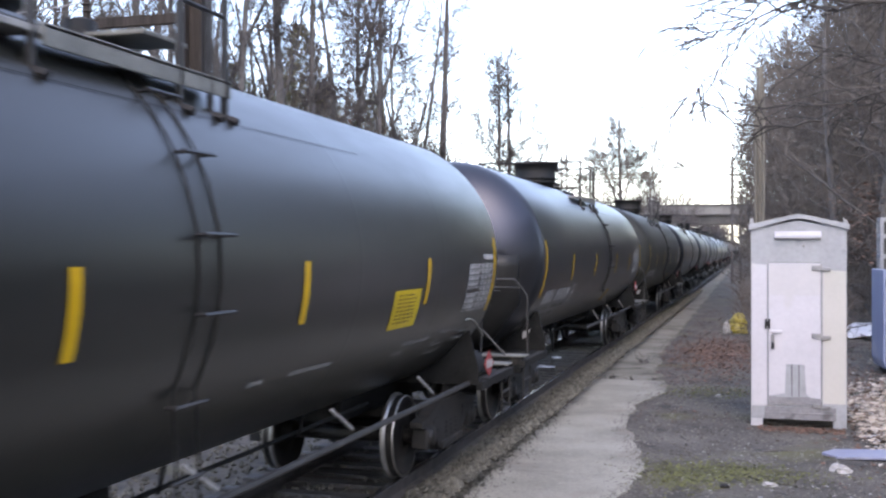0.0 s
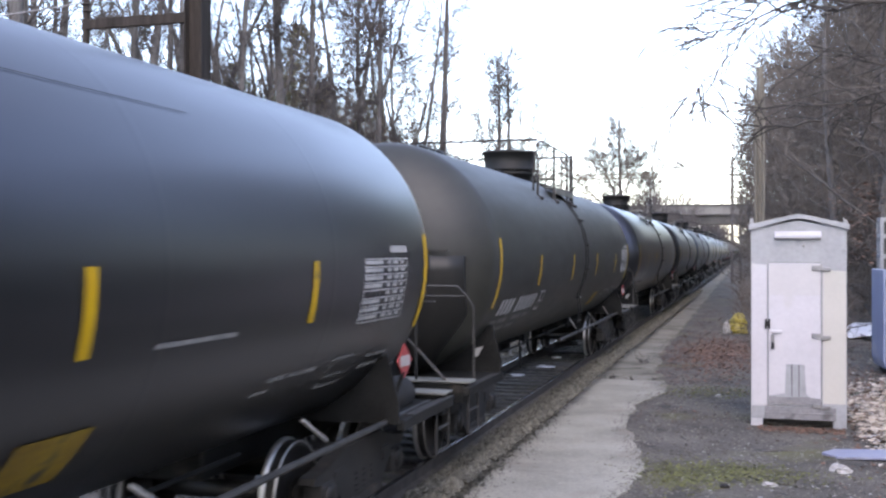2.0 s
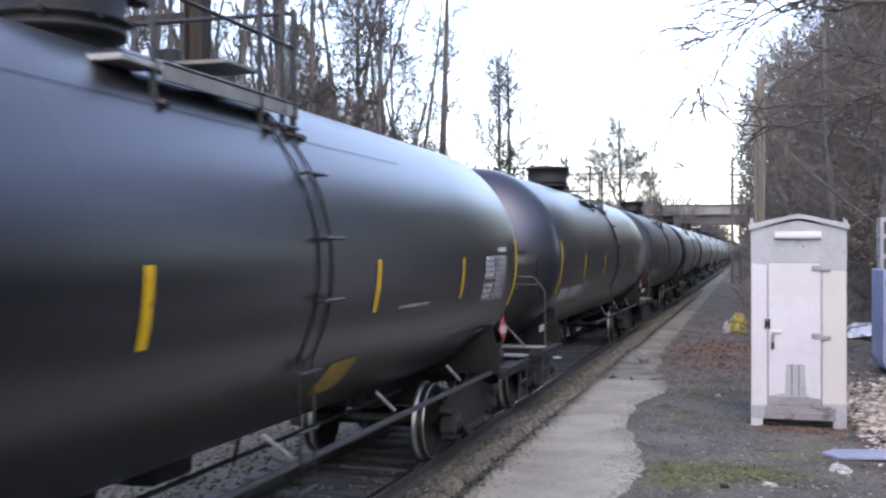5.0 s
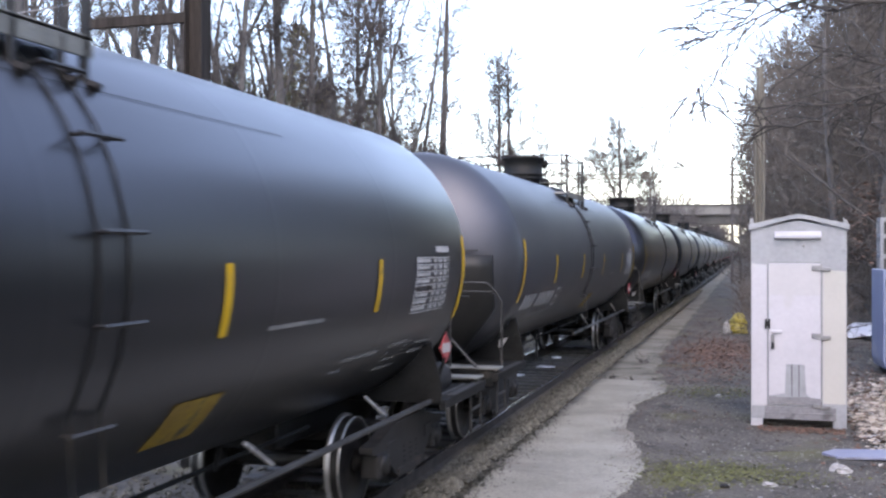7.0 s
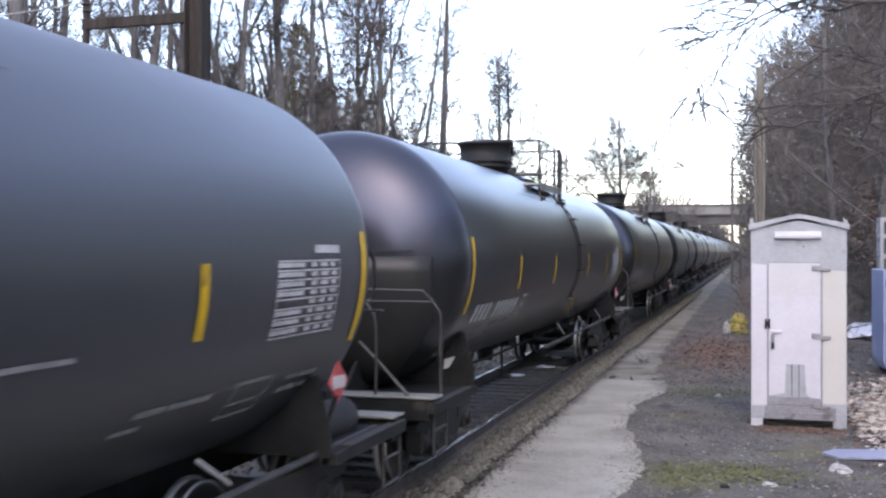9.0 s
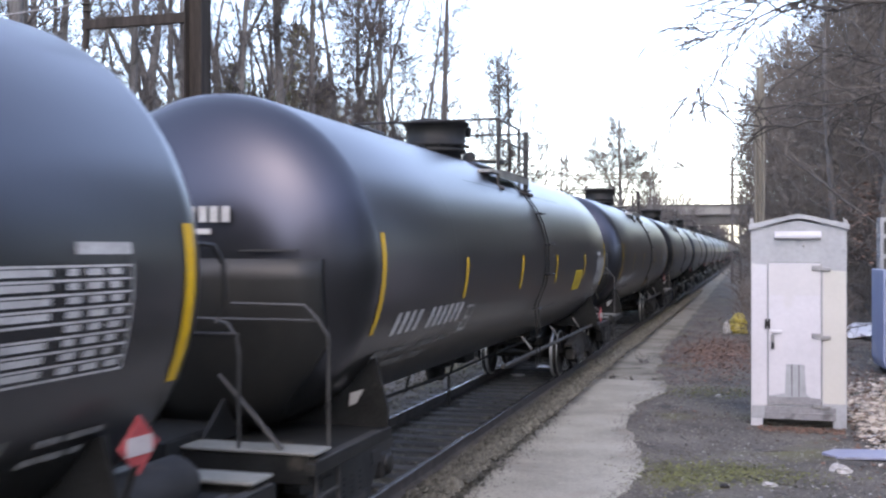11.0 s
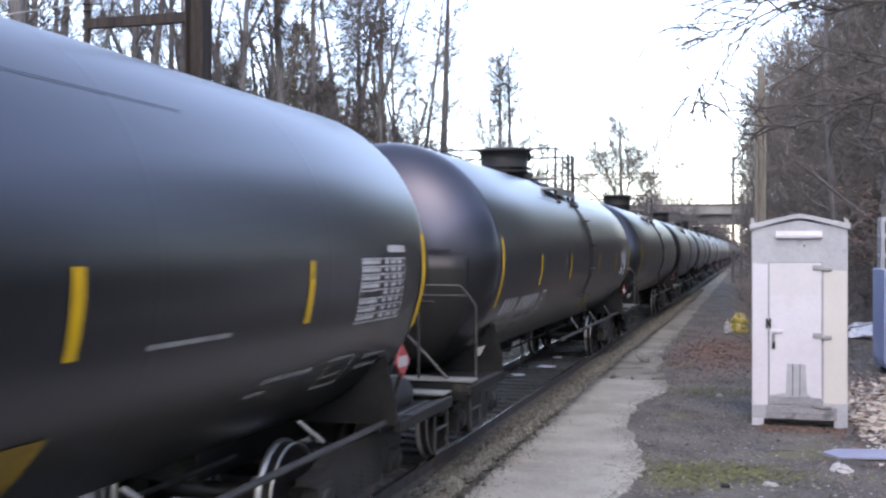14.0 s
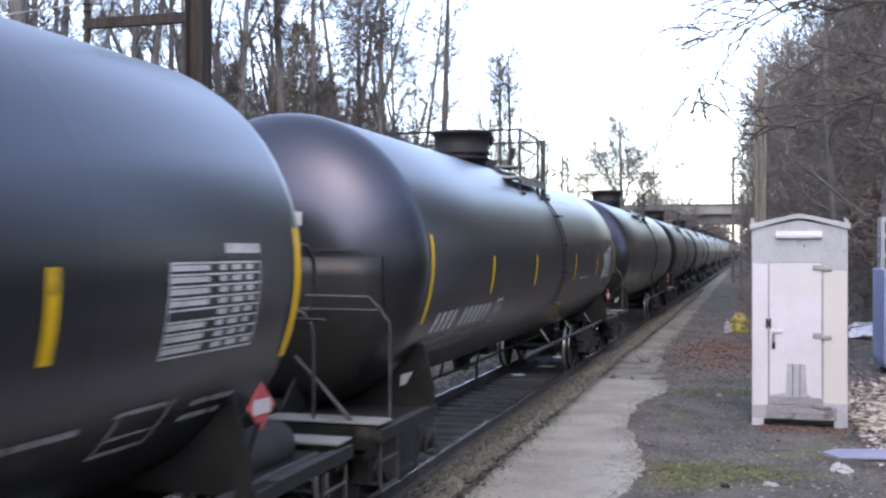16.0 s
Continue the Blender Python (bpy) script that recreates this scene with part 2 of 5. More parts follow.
def lathe(bm, prof, axis="z", n=24, at=(0, 0, 0), mi=0):
    """Turns a profile of (radius, height) round an axis."""
    at = Vector(at)

    def place(r, h, a):
        u, v = r * math.cos(a), r * math.sin(a)
        return at + Vector({"z": (u, v, h), "y": (u, h, v), "x": (h, u, v)}[axis])

    rings = []
    for r, h in prof:
        if r < 1e-5:
            rings.append([bm.verts.new(place(0, h, 0))])
        else:
            rings.append([bm.verts.new(place(r, h, 2 * math.pi * k / n)) for k in range(n)])
    for a, c in zip(rings, rings[1:]):
        for k in range(n):
            q = [a[k % len(a)], a[(k + 1) % len(a)], c[(k + 1) % len(c)], c[k % len(c)]]
            q = list(dict.fromkeys(q))
            if len(q) > 2:
                bm.faces.new(q).material_index = mi


def slab(bm, outline, axis, lo, hi, mi=0):
    """A plate: an outline in the two other axes, from lo to hi along axis."""
    def place(u, v, w):
        return {"x": (w, u, v), "y": (u, w, v), "z": (u, v, w)}[axis]
    a = [bm.verts.new(place(u, v, lo)) for u, v in outline]
    c = [bm.verts.new(place(u, v, hi)) for u, v in outline]
    fs = [bm.faces.new(a), bm.faces.new(c[::-1])]
    for k in range(len(a)):
        fs.append(bm.faces.new((a[k], c[k], c[(k + 1) % len(a)], a[(k + 1) % len(a)])))
    for f in fs:
        f.material_index = mi
    bmesh.ops.recalc_face_normals(bm, faces=fs)


# ---- tank cars ----
R, ZC = 1.52, 2.45          # tank radius and height of its axis above the rail head
TANGENT, HEAD = 7.2, 0.72   # where the heads begin, and their depth
PITCH, SPEED = 17.68, 10.319
TRACK_X, RAIL_Z = -4.56, 0.05


def skin(y, th, off=0.0):
    return Vector(((R + off) * math.cos(th), y, ZC + (R + off) * math.sin(th)))


def patch(bm, y0, y1, z0, z1, off=0.004, slant=0.0, n=3, mi=0):
    """Paint or tape on the tank's side between two heights, thin, following the curve."""
    t0, t1 = math.asin((z0 - ZC) / R), math.asin((z1 - ZC) / R)
    rows = []
    for i in range(n + 1):
        th = t0 + (t1 - t0) * i / n
        s = slant * (i / n) * abs(z1 - z0)
        rows.append([bm.verts.new(skin(y0 + s, th, off)), bm.verts.new(skin(y1 + s, th, off))])
    for a, c in zip(rows, rows[1:]):
        bm.faces.new((a[0], a[1], c[1], c[0])).material_index = mi


def tank_mesh(material):
    bm = bmesh.new()
    prof = []
    for k in range(11):
        a = math.pi / 2 * k / 10
        prof.append((R * math.sin(a) ** 0.9, -TANGENT - HEAD * math.cos(a)))
    seams = [-4.75, -2.3, 0.1, 2.5, 4.9]
    for s in seams:
        prof += [(R, s - 0.05), (R, s - 0.02), (R + 0.0007, s - 0.008), (R + 0.0007, s + 0.008), (R, s + 0.02), (R, s + 0.05)]
    for k in range(10, -1, -1):
        a = math.pi / 2 * k / 10
        prof.append((R * math.sin(a) ** 0.9, TANGENT + HEAD * math.cos(a)))
    lathe(bm, prof, "y", 60, (0, 0, ZC))
    bmesh.ops.recalc_face_normals(bm, faces=bm.faces)
    return bm


def wheelset_mesh():
    bm = bmesh.new()
    prof = [(0.0, 0.0), (0.09, 0.0), (0.11, 0.015), (0.16, 0.02), (0.36, -0.02), (0.40, 0.02), (0.445, 0.03), (0.457, 0.02)]
    for s in (1, -1):
        lathe(bm, [(r, s * (0.76 + h)) for r, h in prof], "x", 20)
        lathe(bm, [(0.457, s * 0.78), (0.462, s * 0.70)], "x", 28)
        lathe(bm, [(0.462, s * 0.70), (0.487, s * 0.675), (0.487, s * 0.655), (0.46, s * 0.64)], "x", 28, mi=1)
        lathe(bm, [(0.445, s * 0.791), (0.459, s * 0.791), (0.459, s * 0.775)], "x", 28, mi=1)
        lathe(bm, [(0.46, s * 0.64), (0.40, s * 0.65), (0.34, s * 0.69), (0.16, s * 0.66), (0.12, s * 0.6), (0.085, s * 0.58)], "x", 20)
        lathe(bm, [(0.0, s * 1.14), (0.07, s * 1.14), (0.11, s * 1.12), (0.11, s * 0.94), (0.08, s * 0.93), (0.08, s * 0.78)], "x", 14)
    pipe(bm, [(-0.6, 0, 0), (0.6, 0, 0)], 0.085, 12)
    bmesh.ops.recalc_face_normals(bm, faces=bm.faces)
    return bm


WHEEL_R, AXLE = 0.46, 0.89


def make_truck(car, y):
    bm = bmesh.new()
    box(bm, (-1.05, -0.2, 0.52), (1.05, 0.2, 0.72), 0.03)
    truck = part("truck", bm, M["truck"], car, "cast steel truck with dusty side frames")
    truck.location = (0, y, 0)
    for s in (1, -1):
        bm = bmesh.new()
        top = [(-1.16, 0.60), (-1.16, 0.66), (-0.95, 0.68), (-0.45, 0.80), (0.45, 0.80), (0.95, 0.68), (1.16, 0.66), (1.16, 0.60),
               (1.0, 0.56), (0.78, 0.56), (0.5, 0.30), (0.38, 0.22), (-0.38, 0.22), (-0.5, 0.30), (-0.78, 0.56), (-1.0, 0.56)]
        slab(bm, top, "x", s * 0.93, s * 1.07)
        box(bm, (min(s * 1.05, s * 1.1), -0.42, 0.24), (max(s * 1.05, s * 1.1), 0.42, 0.32), 0.01)
        for k in (-0.62, 0.62):
            box(bm, (min(s * 1.06, s * 1.085), k - 0.12, 0.50), (max(s * 1.06, s * 1.085), k + 0.12, 0.64), 0.01)
        part("side_frame", bm, M["truck"], truck, "cast side frame")
        for q in (-1, 1):
            bm = bmesh.new()
            box(bm, (min(s * 0.9, s * 1.1), q * AXLE - 0.15, 0.33), (max(s * 0.9, s * 1.1), q * AXLE + 0.15, 0.58), 0.02)
            part("bearing_adapter", bm, M["truck"], truck)
        for k in (-0.2, 0.0, 0.2):
            bm = bmesh.new()
            coil = []
            for i in range(33):
                a = i * math.pi / 4
                coil.append((s * 1.0 + 0.07 * math.cos(a), k + 0.07 * math.sin(a), 0.31 + 0.21 * i / 32))
            pipe(bm, coil, 0.016, 4)
            part("spring", bm, M["under"], truck)
    for q in (-0.4, 0.4):
        bm = bmesh.new()
        box(bm, (-0.8, q - 0.05, 0.30), (0.8, q + 0.05, 0.42), 0.02)
        part("brake_beam", bm, M["under"], truck)
    for q in (-1, 1):
        w = part("wheelset", wheelset_mesh(), [M["wheel"], M["tread"]], truck, "two steel wheels on an axle", True)
        w.location = (0, q * AXLE, WHEEL_R)
    return truck


def bars_row(bm, y, z0, z1, widths, gap, slant=0.0, off=0.004):
    for w in widths:
        if w > 0:
            patch(bm, y, y + w, z0, z1, off, slant, 1 if z1 - z0 < 0.08 else 2)
        y += abs(w) + gap


def glyphs(bm, y, z, h, n, slant, rng, blank=()):
    """Illegible lettering: each character a plain bar."""
    w, step = h * 0.58, 0.22
    for k in range(n):
        if k not in blank:
            patch(bm, y + k * step, y + k * step + w, z, z + h, 0.004, slant, 2)


def make_car(name_label, paint, big_panel, long_rail, head_left=False, stripes=(-7.09, -4.5, -1.8, 1.78, 4.53, 7.2), data_y=0.0, low_y=0.0, ladder_y=0.0, text_y=0.0, dome_y=0.0):
    rng = random.Random(name_label)
    car = thing("tank_car", name_label, "tank car", "tank cars of the train")
    part("tank", tank_mesh(paint), paint, car, "riveted seams on a rolled steel tank", True)
    # jacket seam along the upper flank
    for th in (radians(40), radians(140)):
        bm = bmesh.new()
        a, c = [], []
        for s in (-0.0022, 0.0022):
            a.append(bm.verts.new(skin(-3.2, th + s, 0.005)))
            c.append(bm.verts.new(skin(3.3, th + s, 0.005)))
        bm.faces.new((a[0], c[0], c[1], a[1]))
        part("jacket_seam", bm, M["under"], car)
    # reflective stripes
    for k, y in enumerate(stripes):
        bm = bmesh.new()
        end = k in (0, 5)
        patch(bm, y - 0.05, y + 0.05, 1.83 if end else 2.04, 2.72 if end else 2.49, 0.006, 0, 6)
        part("reflective_stripe", bm, M["stripe"], car, "yellow reflective tape")
    # lettering of the side and of the head
    bm = bmesh.new()
    glyphs(bm, -6.63 + text_y + (0.08 if big_panel else 0), 1.70 + (0.08 if big_panel else 0), 0.21, 11, 0.28, rng, (4,))
    tagged(part("side_lettering", bm, M["white_mark"], car, "pale illegible stencilled bars"), kind="stuff")
    bm = bmesh.new()
    bars_row(bm, -6.75, 1.58, 1.64, (0.35, 0.5, -0.1, 0.6, 0.42), 0.12, 0.3)
    bars_row(bm, -6.7, 1.46, 1.52, (0.3, 0.62, 0.5), 0.16, 0.3)
    tagged(part("load_lettering", bm, M["dim_mark"], car, "faded stencilled lines"), kind="stuff")
    bm = bmesh.new()
    for a, c, lo, hi in ((-3.98, -3.95, 1.64, 1.94), (-3.72, -3.69, 1.64, 1.94), (-3.98, -3.69, 1.64, 1.67), (-3.98, -3.69, 1.91, 1.94), (-3.9, -3.77, 1.77, 1.81)):
        patch(bm, a, c, lo, hi, 0.004, 0.3, 2)
    part("stencil_box", bm, M["white_mark"], car, "white outlined stencil box")
    bm = bmesh.new()
    for k in range(6):
        a = -0.12 + k * 0.105
        box(bm, (a, -7.93, 2.80), (a + 0.07, -7.915, 2.93))
    for a, w, z in ((-0.1, 0.14, 2.70), (0.08, 0.22, 2.70), (-0.1, 0.1, 2.6), (0.03, 0.14, 2.6)):
        box(bm, (a, -7.935, z), (a + w, -7.915, z + 0.045))
    tagged(part("head_lettering", bm, M["white_mark"], car, "white illegible number bars"), kind="stuff")
    # data panel near the trailing end
    pz = -0.09 if big_panel else 0.08 if long_rail else 0.0
    bm = bmesh.new()
    bars_row(bm, (5.53 if head_left else 6.16) + data_y, 2.55 + pz, 2.61 + pz, (0.46,), 0)
    patch(bm, 5.53 + data_y, 5.545 + data_y, 1.97 + pz, 2.5 + pz, 0.004, 0, 5)
    z = 2.5 + pz
    for k in range(8):
        patch(bm, 5.53 + data_y, 6.63 + data_y, z - 0.012, z, 0.004, 0, 1)
        first = 0.42 if k != 4 else -0.42
        bars_row(bm, 5.55 + data_y, z - 0.05, z - 0.018, [first, -0.1, rng.uniform(0.08, 0.13), -0.04, rng.uniform(0.1, 0.16), -0.04, rng.uniform(0.08, 0.12)], 0.01)
        z -= 0.066
    patch(bm, 6.615 + data_y, 6.63 + data_y, 1.97 + pz, 2.5 + pz, 0.004, 0, 5)
    patch(bm, 5.53 + data_y, 6.63 + data_y, 1.96 + pz, 1.972 + pz, 0.004, 0, 1)
    tagged(part("data_panel", bm, M["white_mark"], car, "white stencilled data lines"), kind="stuff")
    bm = bmesh.new()
    bars_row(bm, 4.15, 1.63, 1.67, (0.34, 0.5), 0.04)
    bars_row(bm, 4.0, 1.55, 1.58, (0.3,), 0.04)
    for a, c, lo, hi in ((5.3, 5.33, 1.44, 1.7), (5.82, 5.85, 1.44, 1.7), (5.3, 5.85, 1.44, 1.47), (5.3, 5.85, 1.67, 1.7), (5.36, 5.78, 1.53, 1.55)):
        patch(bm, a, c, lo, hi, 0.004, 0.3, 2)
    bars_row(bm, 6.15, 1.62, 1.66, (0.2, 0.3), 0.05)
    bars_row(bm, 6.1, 1.53, 1.57, (0.35, 0.1), 0.05)
    tagged(part("lower_stencil", bm, M["side_mark"], car, "faded outlined stencils"), kind="stuff")
    bm = bmesh.new()
    if big_panel:
        bars_row(bm, 0.87, 1.64, 1.68, (0.24, -0.3, 0.83), 0.06)
    elif not long_rail:
        bars_row(bm, 2.45, 2.03, 2.06, (0.95,), 0)
    else:
        bars_row(bm, 5.0, 1.6, 1.63, (0.22,), 0)
    part("white_line", bm, M["side_mark"], car, "thin white stencilled line")
    bm = bmesh.new()
    if big_panel:
        pipe(bm, [(1.3, 6.3, 1.74), (1.38, 6.42, 1.76), (1.4, 6.58, 1.72), (1.41, 6.93, 1.53)], 0.014, 6)
        part("bent_bracket", bm, M["deckgrey"], car, "pale bent steel bracket")
        bm = bmesh.new()
        patch(bm, 3.42, 4.2, 1.84, 2.2, 0.005, -0.1, 5)
        p = part("warning_panel", bm, M["yellow"], car, "square yellow warning panel with faint print")
        bm = bmesh.new()
        for k in range(8):
            zz = 2.16 - 0.036 * k
            bars_row(bm, 3.5, zz - 0.015, zz, [rng.uniform(0.05, 0.13) for _ in range(5)], 0.02, 0, 0.009)
        tagged(part("print", bm, M["yellow_worn"], p), kind="stuff")
    else:
        bm = bmesh.new()
        patch(bm, 1.42 + low_y, 2.02 + low_y, 1.38, 1.66, 0.005, 0.25, 4)
        part("warning_stencil", bm, M["yellow_worn"], car, "worn yellow stencil low on the tank")
    # dome
    bm = bmesh.new()
    dy, r0 = (-0.48 + dome_y, 0.46 if dome_y < 0.2 else 0.41) if not long_rail else (0.1, 0.5)
    lathe(bm, [(r0 - 0.07, 3.85), (r0 - 0.07, 4.02), (r0 + 0.0, 4.03), (r0 + 0.0, 4.07), (r0 - 0.03, 4.08), (r0 - 0.03, 4.11), (r0 + 0.01, 4.12), (r0 + 0.01, 4.15), (r0 - 0.02, 4.16), (r0 + 0.0, 4.42), (r0 + 0.05, 4.45), (r0 + 0.05, 4.48), (r0 + 0.01, 4.495), (0, 4.52)],
          "z", 36, (0, dy, 0))
    bmesh.ops.recalc_face_normals(bm, faces=bm.faces)
    dome = part("dome", bm, M["dome"], car, "round black manway housing", True)
    bm = bmesh.new()
    box(bm, (-0.1, dy + r0 + 0.02, 4.38), (0.1, dy + r0 + 0.16, 4.5), 0.02)
    part("hinge", bm, M["dome"], dome)
    bm = bmesh.new()
    box(bm, (0.3, dy + 0.3, 4.3), (0.44, dy + 0.44, 4.46), 0.02)
    part("latch", bm, M["dome"], dome)
    bm = bmesh.new()
    lathe(bm, [(0, 4.1), (0.02, 4.1), (0.02, 4.15), (0, 4.15)], "z", 6)
    bolt = mesh_of("lid_bolt", bm, M["dome"])
    for a in range(8):
        t = (a + 0.5) * math.pi / 4
        ob = new("lid_bolt", bolt)
        ob.parent = dome
        ob.location = ((r0 + 0.03) * math.cos(t), dy + (r0 + 0.03) * math.sin(t), 0)
    bm = bmesh.new()
    lathe(bm, [(0.11, 3.8), (0.11, 4.0), (0.13, 4.01), (0.13, 4.05), (0, 4.07)], "z", 16, (0, dy - 1.0, 0))
    part("valve_housing", bm, M["dome"], car, "", True)
    bm = bmesh.new()
    lathe(bm, [(0.11, 3.8), (0.11, 4.1), (0, 4.14)], "z", 14, (0.25, dy + 1.0, 0))
    part("vent_cap", bm, M["dome"], car, "", True)
    # platform: a walkway each side, posts and rails
    far = -1.08 if not long_rail else -2.6
    for x in (-1, 1):
        bm = bmesh.new()
        a, c = sorted((x * 0.89, x * 1.12))
        box(bm, (a, -1.0, 3.70), (c, 1.0, 3.725), 0.005)
        e = x * 1.11
        box(bm, (e - 0.01, -1.0, 3.61), (e + 0.01, 1.0, 3.73), 0.004)
        part("walkway", bm, M["deckgrey"], car, "grey galvanised walkway with a kick plate")
        if not long_rail:
            bm = bmesh.new()
            box(bm, (a, -1.44, 3.66), (c, -1.02, 3.70), 0.006)
            part("step_plate", bm, M["strut"], car, "pale bare step plate")
        for y, zt, w in ((-1.08, 4.46, 0.022), (0.35, 4.44, 0.026), (0.74, 4.46, 0.016), (0.94, 4.47, 0.027)) + (((-2.6, 4.2, 0.018),) if long_rail else ()):
            bm = bmesh.new()
            box(bm, (x * 1.1 - 0.02, y - w, 3.46), (x * 1.1 + 0.02, y + w, zt), 0.006)
            pipe(bm, [(x * 1.02, y, 3.5), (x * 1.2, y, 3.44)], 0.03, 5)
            part("handrail_post", bm, M["rail_black"], car)
        bm = bmesh.new()
        pipe(bm, [(x * 1.1, -1.08, 4.44), (x * 1.1, 0.28, 4.44), (x * 1.1, 0.35, 4.38), (x * 1.1, 0.35, 3.6)], 0.019)
        part("handrail", bm, M["rail_black"], car)
        bm = bmesh.new()
        pipe(bm, [(x * 1.1, -1.08, 4.16), (x * 1.1, 0.94, 4.16)], 0.016)
        part("mid_rail", bm, M["rail_black"], car)
        if long_rail:
            bm = bmesh.new()
            pipe(bm, [(x * 1.1, -1.08, 4.44), (x * 1.1, -2.3, 4.44), (x * 1.08, -2.55, 4.36), (x * 1.05, -2.6, 4.2), (x * 1.02, -2.6, 3.55)], 0.022)
            part("long_handrail", bm, M["rail_black"], car)
    for y in (far, 0.96):
        bm = bmesh.new()
        pipe(bm, [(-1.1, y, 4.44), (1.1, y, 4.44)], 0.02)
        part("end_handrail", bm, M["rail_black"], car)
    bm = bmesh.new()
    box(bm, (-0.78, 0.45, 3.98), (0.78, 1.0, 4.01), 0.005)
    part("cross_walk", bm, M["deckgrey"], car, "grey cross walkway behind the dome")
    bm = bmesh.new()
    box(bm, (-0.75, dy - 0.4, 3.68), (0.75, dy + 0.75, 3.86), 0.03)
    part("dome_pad", bm, paint, car)
    # side ladder
    for s in (1, -1):
        for y in (0.46 + ladder_y, 0.72 + ladder_y):
            bm = bmesh.new()
            ring = [skin(y, th, 0.014) for th in (radians(a) for a in (50, 40, 30, 20, 8, -4, -16, -28))]
            ring += [Vector((1.38, y, z)) for z in (1.3, 0.78)]
            pipe(bm, [Vector((s * p.x, p.y, p.z)) for p in ring], 0.008, 5)
            part("ladder_stile", bm, M["under"], car)
        for z in (3.5, 3.14, 2.66, 2.2, 1.66, 1.22, 0.78):
            bm = bmesh.new()
            x = math.sqrt((R + 0.09) ** 2 - (z - ZC) ** 2) if z > 1.3 else 1.38
            pipe(bm, [(s * x, 0.41 + ladder_y, z), (s * x, 0.77 + ladder_y, z)], 0.014, 5)
            for y in (0.46 + ladder_y, 0.72 + ladder_y):
                if z > 1.3:
                    pipe(bm, [(s * x, y, z), (s * (x - 0.09), y, z - 0.005)], 0.012, 4)
            part("ladder_rung", bm, M["rail_black"] if z > 2.0 else M["grab_grey"], car)
    # underframe, end by end
    for s in (-1, 1):
        bm = bmesh.new()
        a, c = sorted((s * 5.0, s * 8.62))
        box(bm, (-0.32, a, 0.70), (0.32, c, 1.12), 0.02)
        part("stub_sill", bm, M["under"], car)
        bm = bmesh.new()
        out = [(-1.42, 0.95), (1.42, 0.95), (1.42, 1.15), (1.3, 1.6), (1.1, 1.5), (0.8, 1.22), (0.4, 1.02), (-0.4, 1.02), (-0.8, 1.22), (-1.1, 1.5), (-1.3, 1.6), (-1.42, 1.15)]
        slab(bm, out, "y", s * 6.7 - 0.02, s * 6.7 + 0.02)
        for x in (-0.34, 0.34):
            slab(bm, [(s * 5.3, 1.0), (s * 8.2, 1.0), (s * 7.5, 1.55), (s * 6.6, 1.4), (s * 5.5, 1.2)], "x", x - 0.02, x + 0.02)
        part("bolster", bm, M["under"], car, "black steel body bolster plates")
        if s < 0:
            bm = bmesh.new()
            slab(bm, [(1.05, 1.15), (1.12, 1.18), (1.19, 1.31), (1.06, 1.27)], "y", -6.732, -6.722)
            part("label_plate", bm, M["white_mark"], car, "small white label plate")
        bm = bmesh.new()
        box(bm, (-1.45, min(s * 8.12, s * 8.42), 1.03), (1.45, max(s * 8.12, s * 8.42), 1.055), 0.006)
        part("end_platform", bm, M["deckgrey"], car, "worn steel end platform")
        bm = bmesh.new()
        box(bm, (-1.4, min(s * 8.2, s * 8.4), 0.8), (1.4, max(s * 8.2, s * 8.4), 1.025), 0.012)
        part("end_sill", bm, M["under"], car, "black steel end sill")
        # plate added over the ballast so the space under the head stays dark
        bm = bmesh.new()
        box(bm, (-1.37, min(s * 6.73, s * 8.19), 0.955), (1.37, max(s * 6.73, s * 8.19), 0.975))
        part("shear_plate", bm, M["under"], car, "black steel plate added to keep under the tank end dark")
        for x in (-1.42, 1.42):
            bm = bmesh.new()
            box(bm, (x - 0.04, min(s * 6.72, s * 8.45), 0.88), (x + 0.04, max(s * 6.72, s * 8.45), 0.985), 0.01)
            part("side_sill", bm, M["under"], car)
            bm = bmesh.new()
            box(bm, (x - 0.045, min(s * 7.0, s * 8.4), 0.987), (x + 0.045, max(s * 7.0, s * 8.4), 0.997), 0.003)
            part("sill_flange", bm, M["grab_grey"], car, "thin lighter grey strip along the sill top")
            bm = bmesh.new()
            for yy in (s * 7.9, s * 8.35):
                pipe(bm, [(x, yy, 0.9), (x, yy, 0.46)], 0.016, 5)
            pipe(bm, [(x, s * 7.9, 0.46), (x, s * 8.35, 0.46)], 0.018, 5)
            pipe(bm, [(x, s * 7.9, 0.7), (x, s * 8.35, 0.7)], 0.016, 5)
            part("sill_step", bm, M["grab_grey"], car, "steel sill step")
            if s < 0:
                bm = bmesh.new()
                bend = [(x * (0.97 - 0.1 * math.sin(a)), s * (8.1 + 0.05 * math.sin(a)), 1.98 + 0.16 * math.sin(a)) for a in (0.3, 0.8, 1.2, 1.57)]
                pipe(bm, [(x, s * 8.1, 1.05), (x, s * 8.1, 1.9)] + bend + [(x * 0.45, s * 8.2, 2.15)], 0.016, 6)
                part("grab_iron", bm, M["grab_grey"], car, "bent steel grab iron")
            if s < 0:
                bm = bmesh.new()
                pipe(bm, [(x * 0.56, -8.38, 1.05), (x * 0.56, -8.38, 1.78), (x * 0.54, -8.37, 1.9), (x * 0.48, -8.34, 2.0), (x * 0.38, -8.3, 2.03)], 0.016, 6)
                part("inner_grab_iron", bm, M["grab_grey"], car)
        bm = bmesh.new()
        pipe(bm, [(-1.35, s * 8.1, 2.02), (1.35, s * 8.1, 2.02)], 0.015, 6)
        part("end_handhold", bm, M["grab_grey"], car)
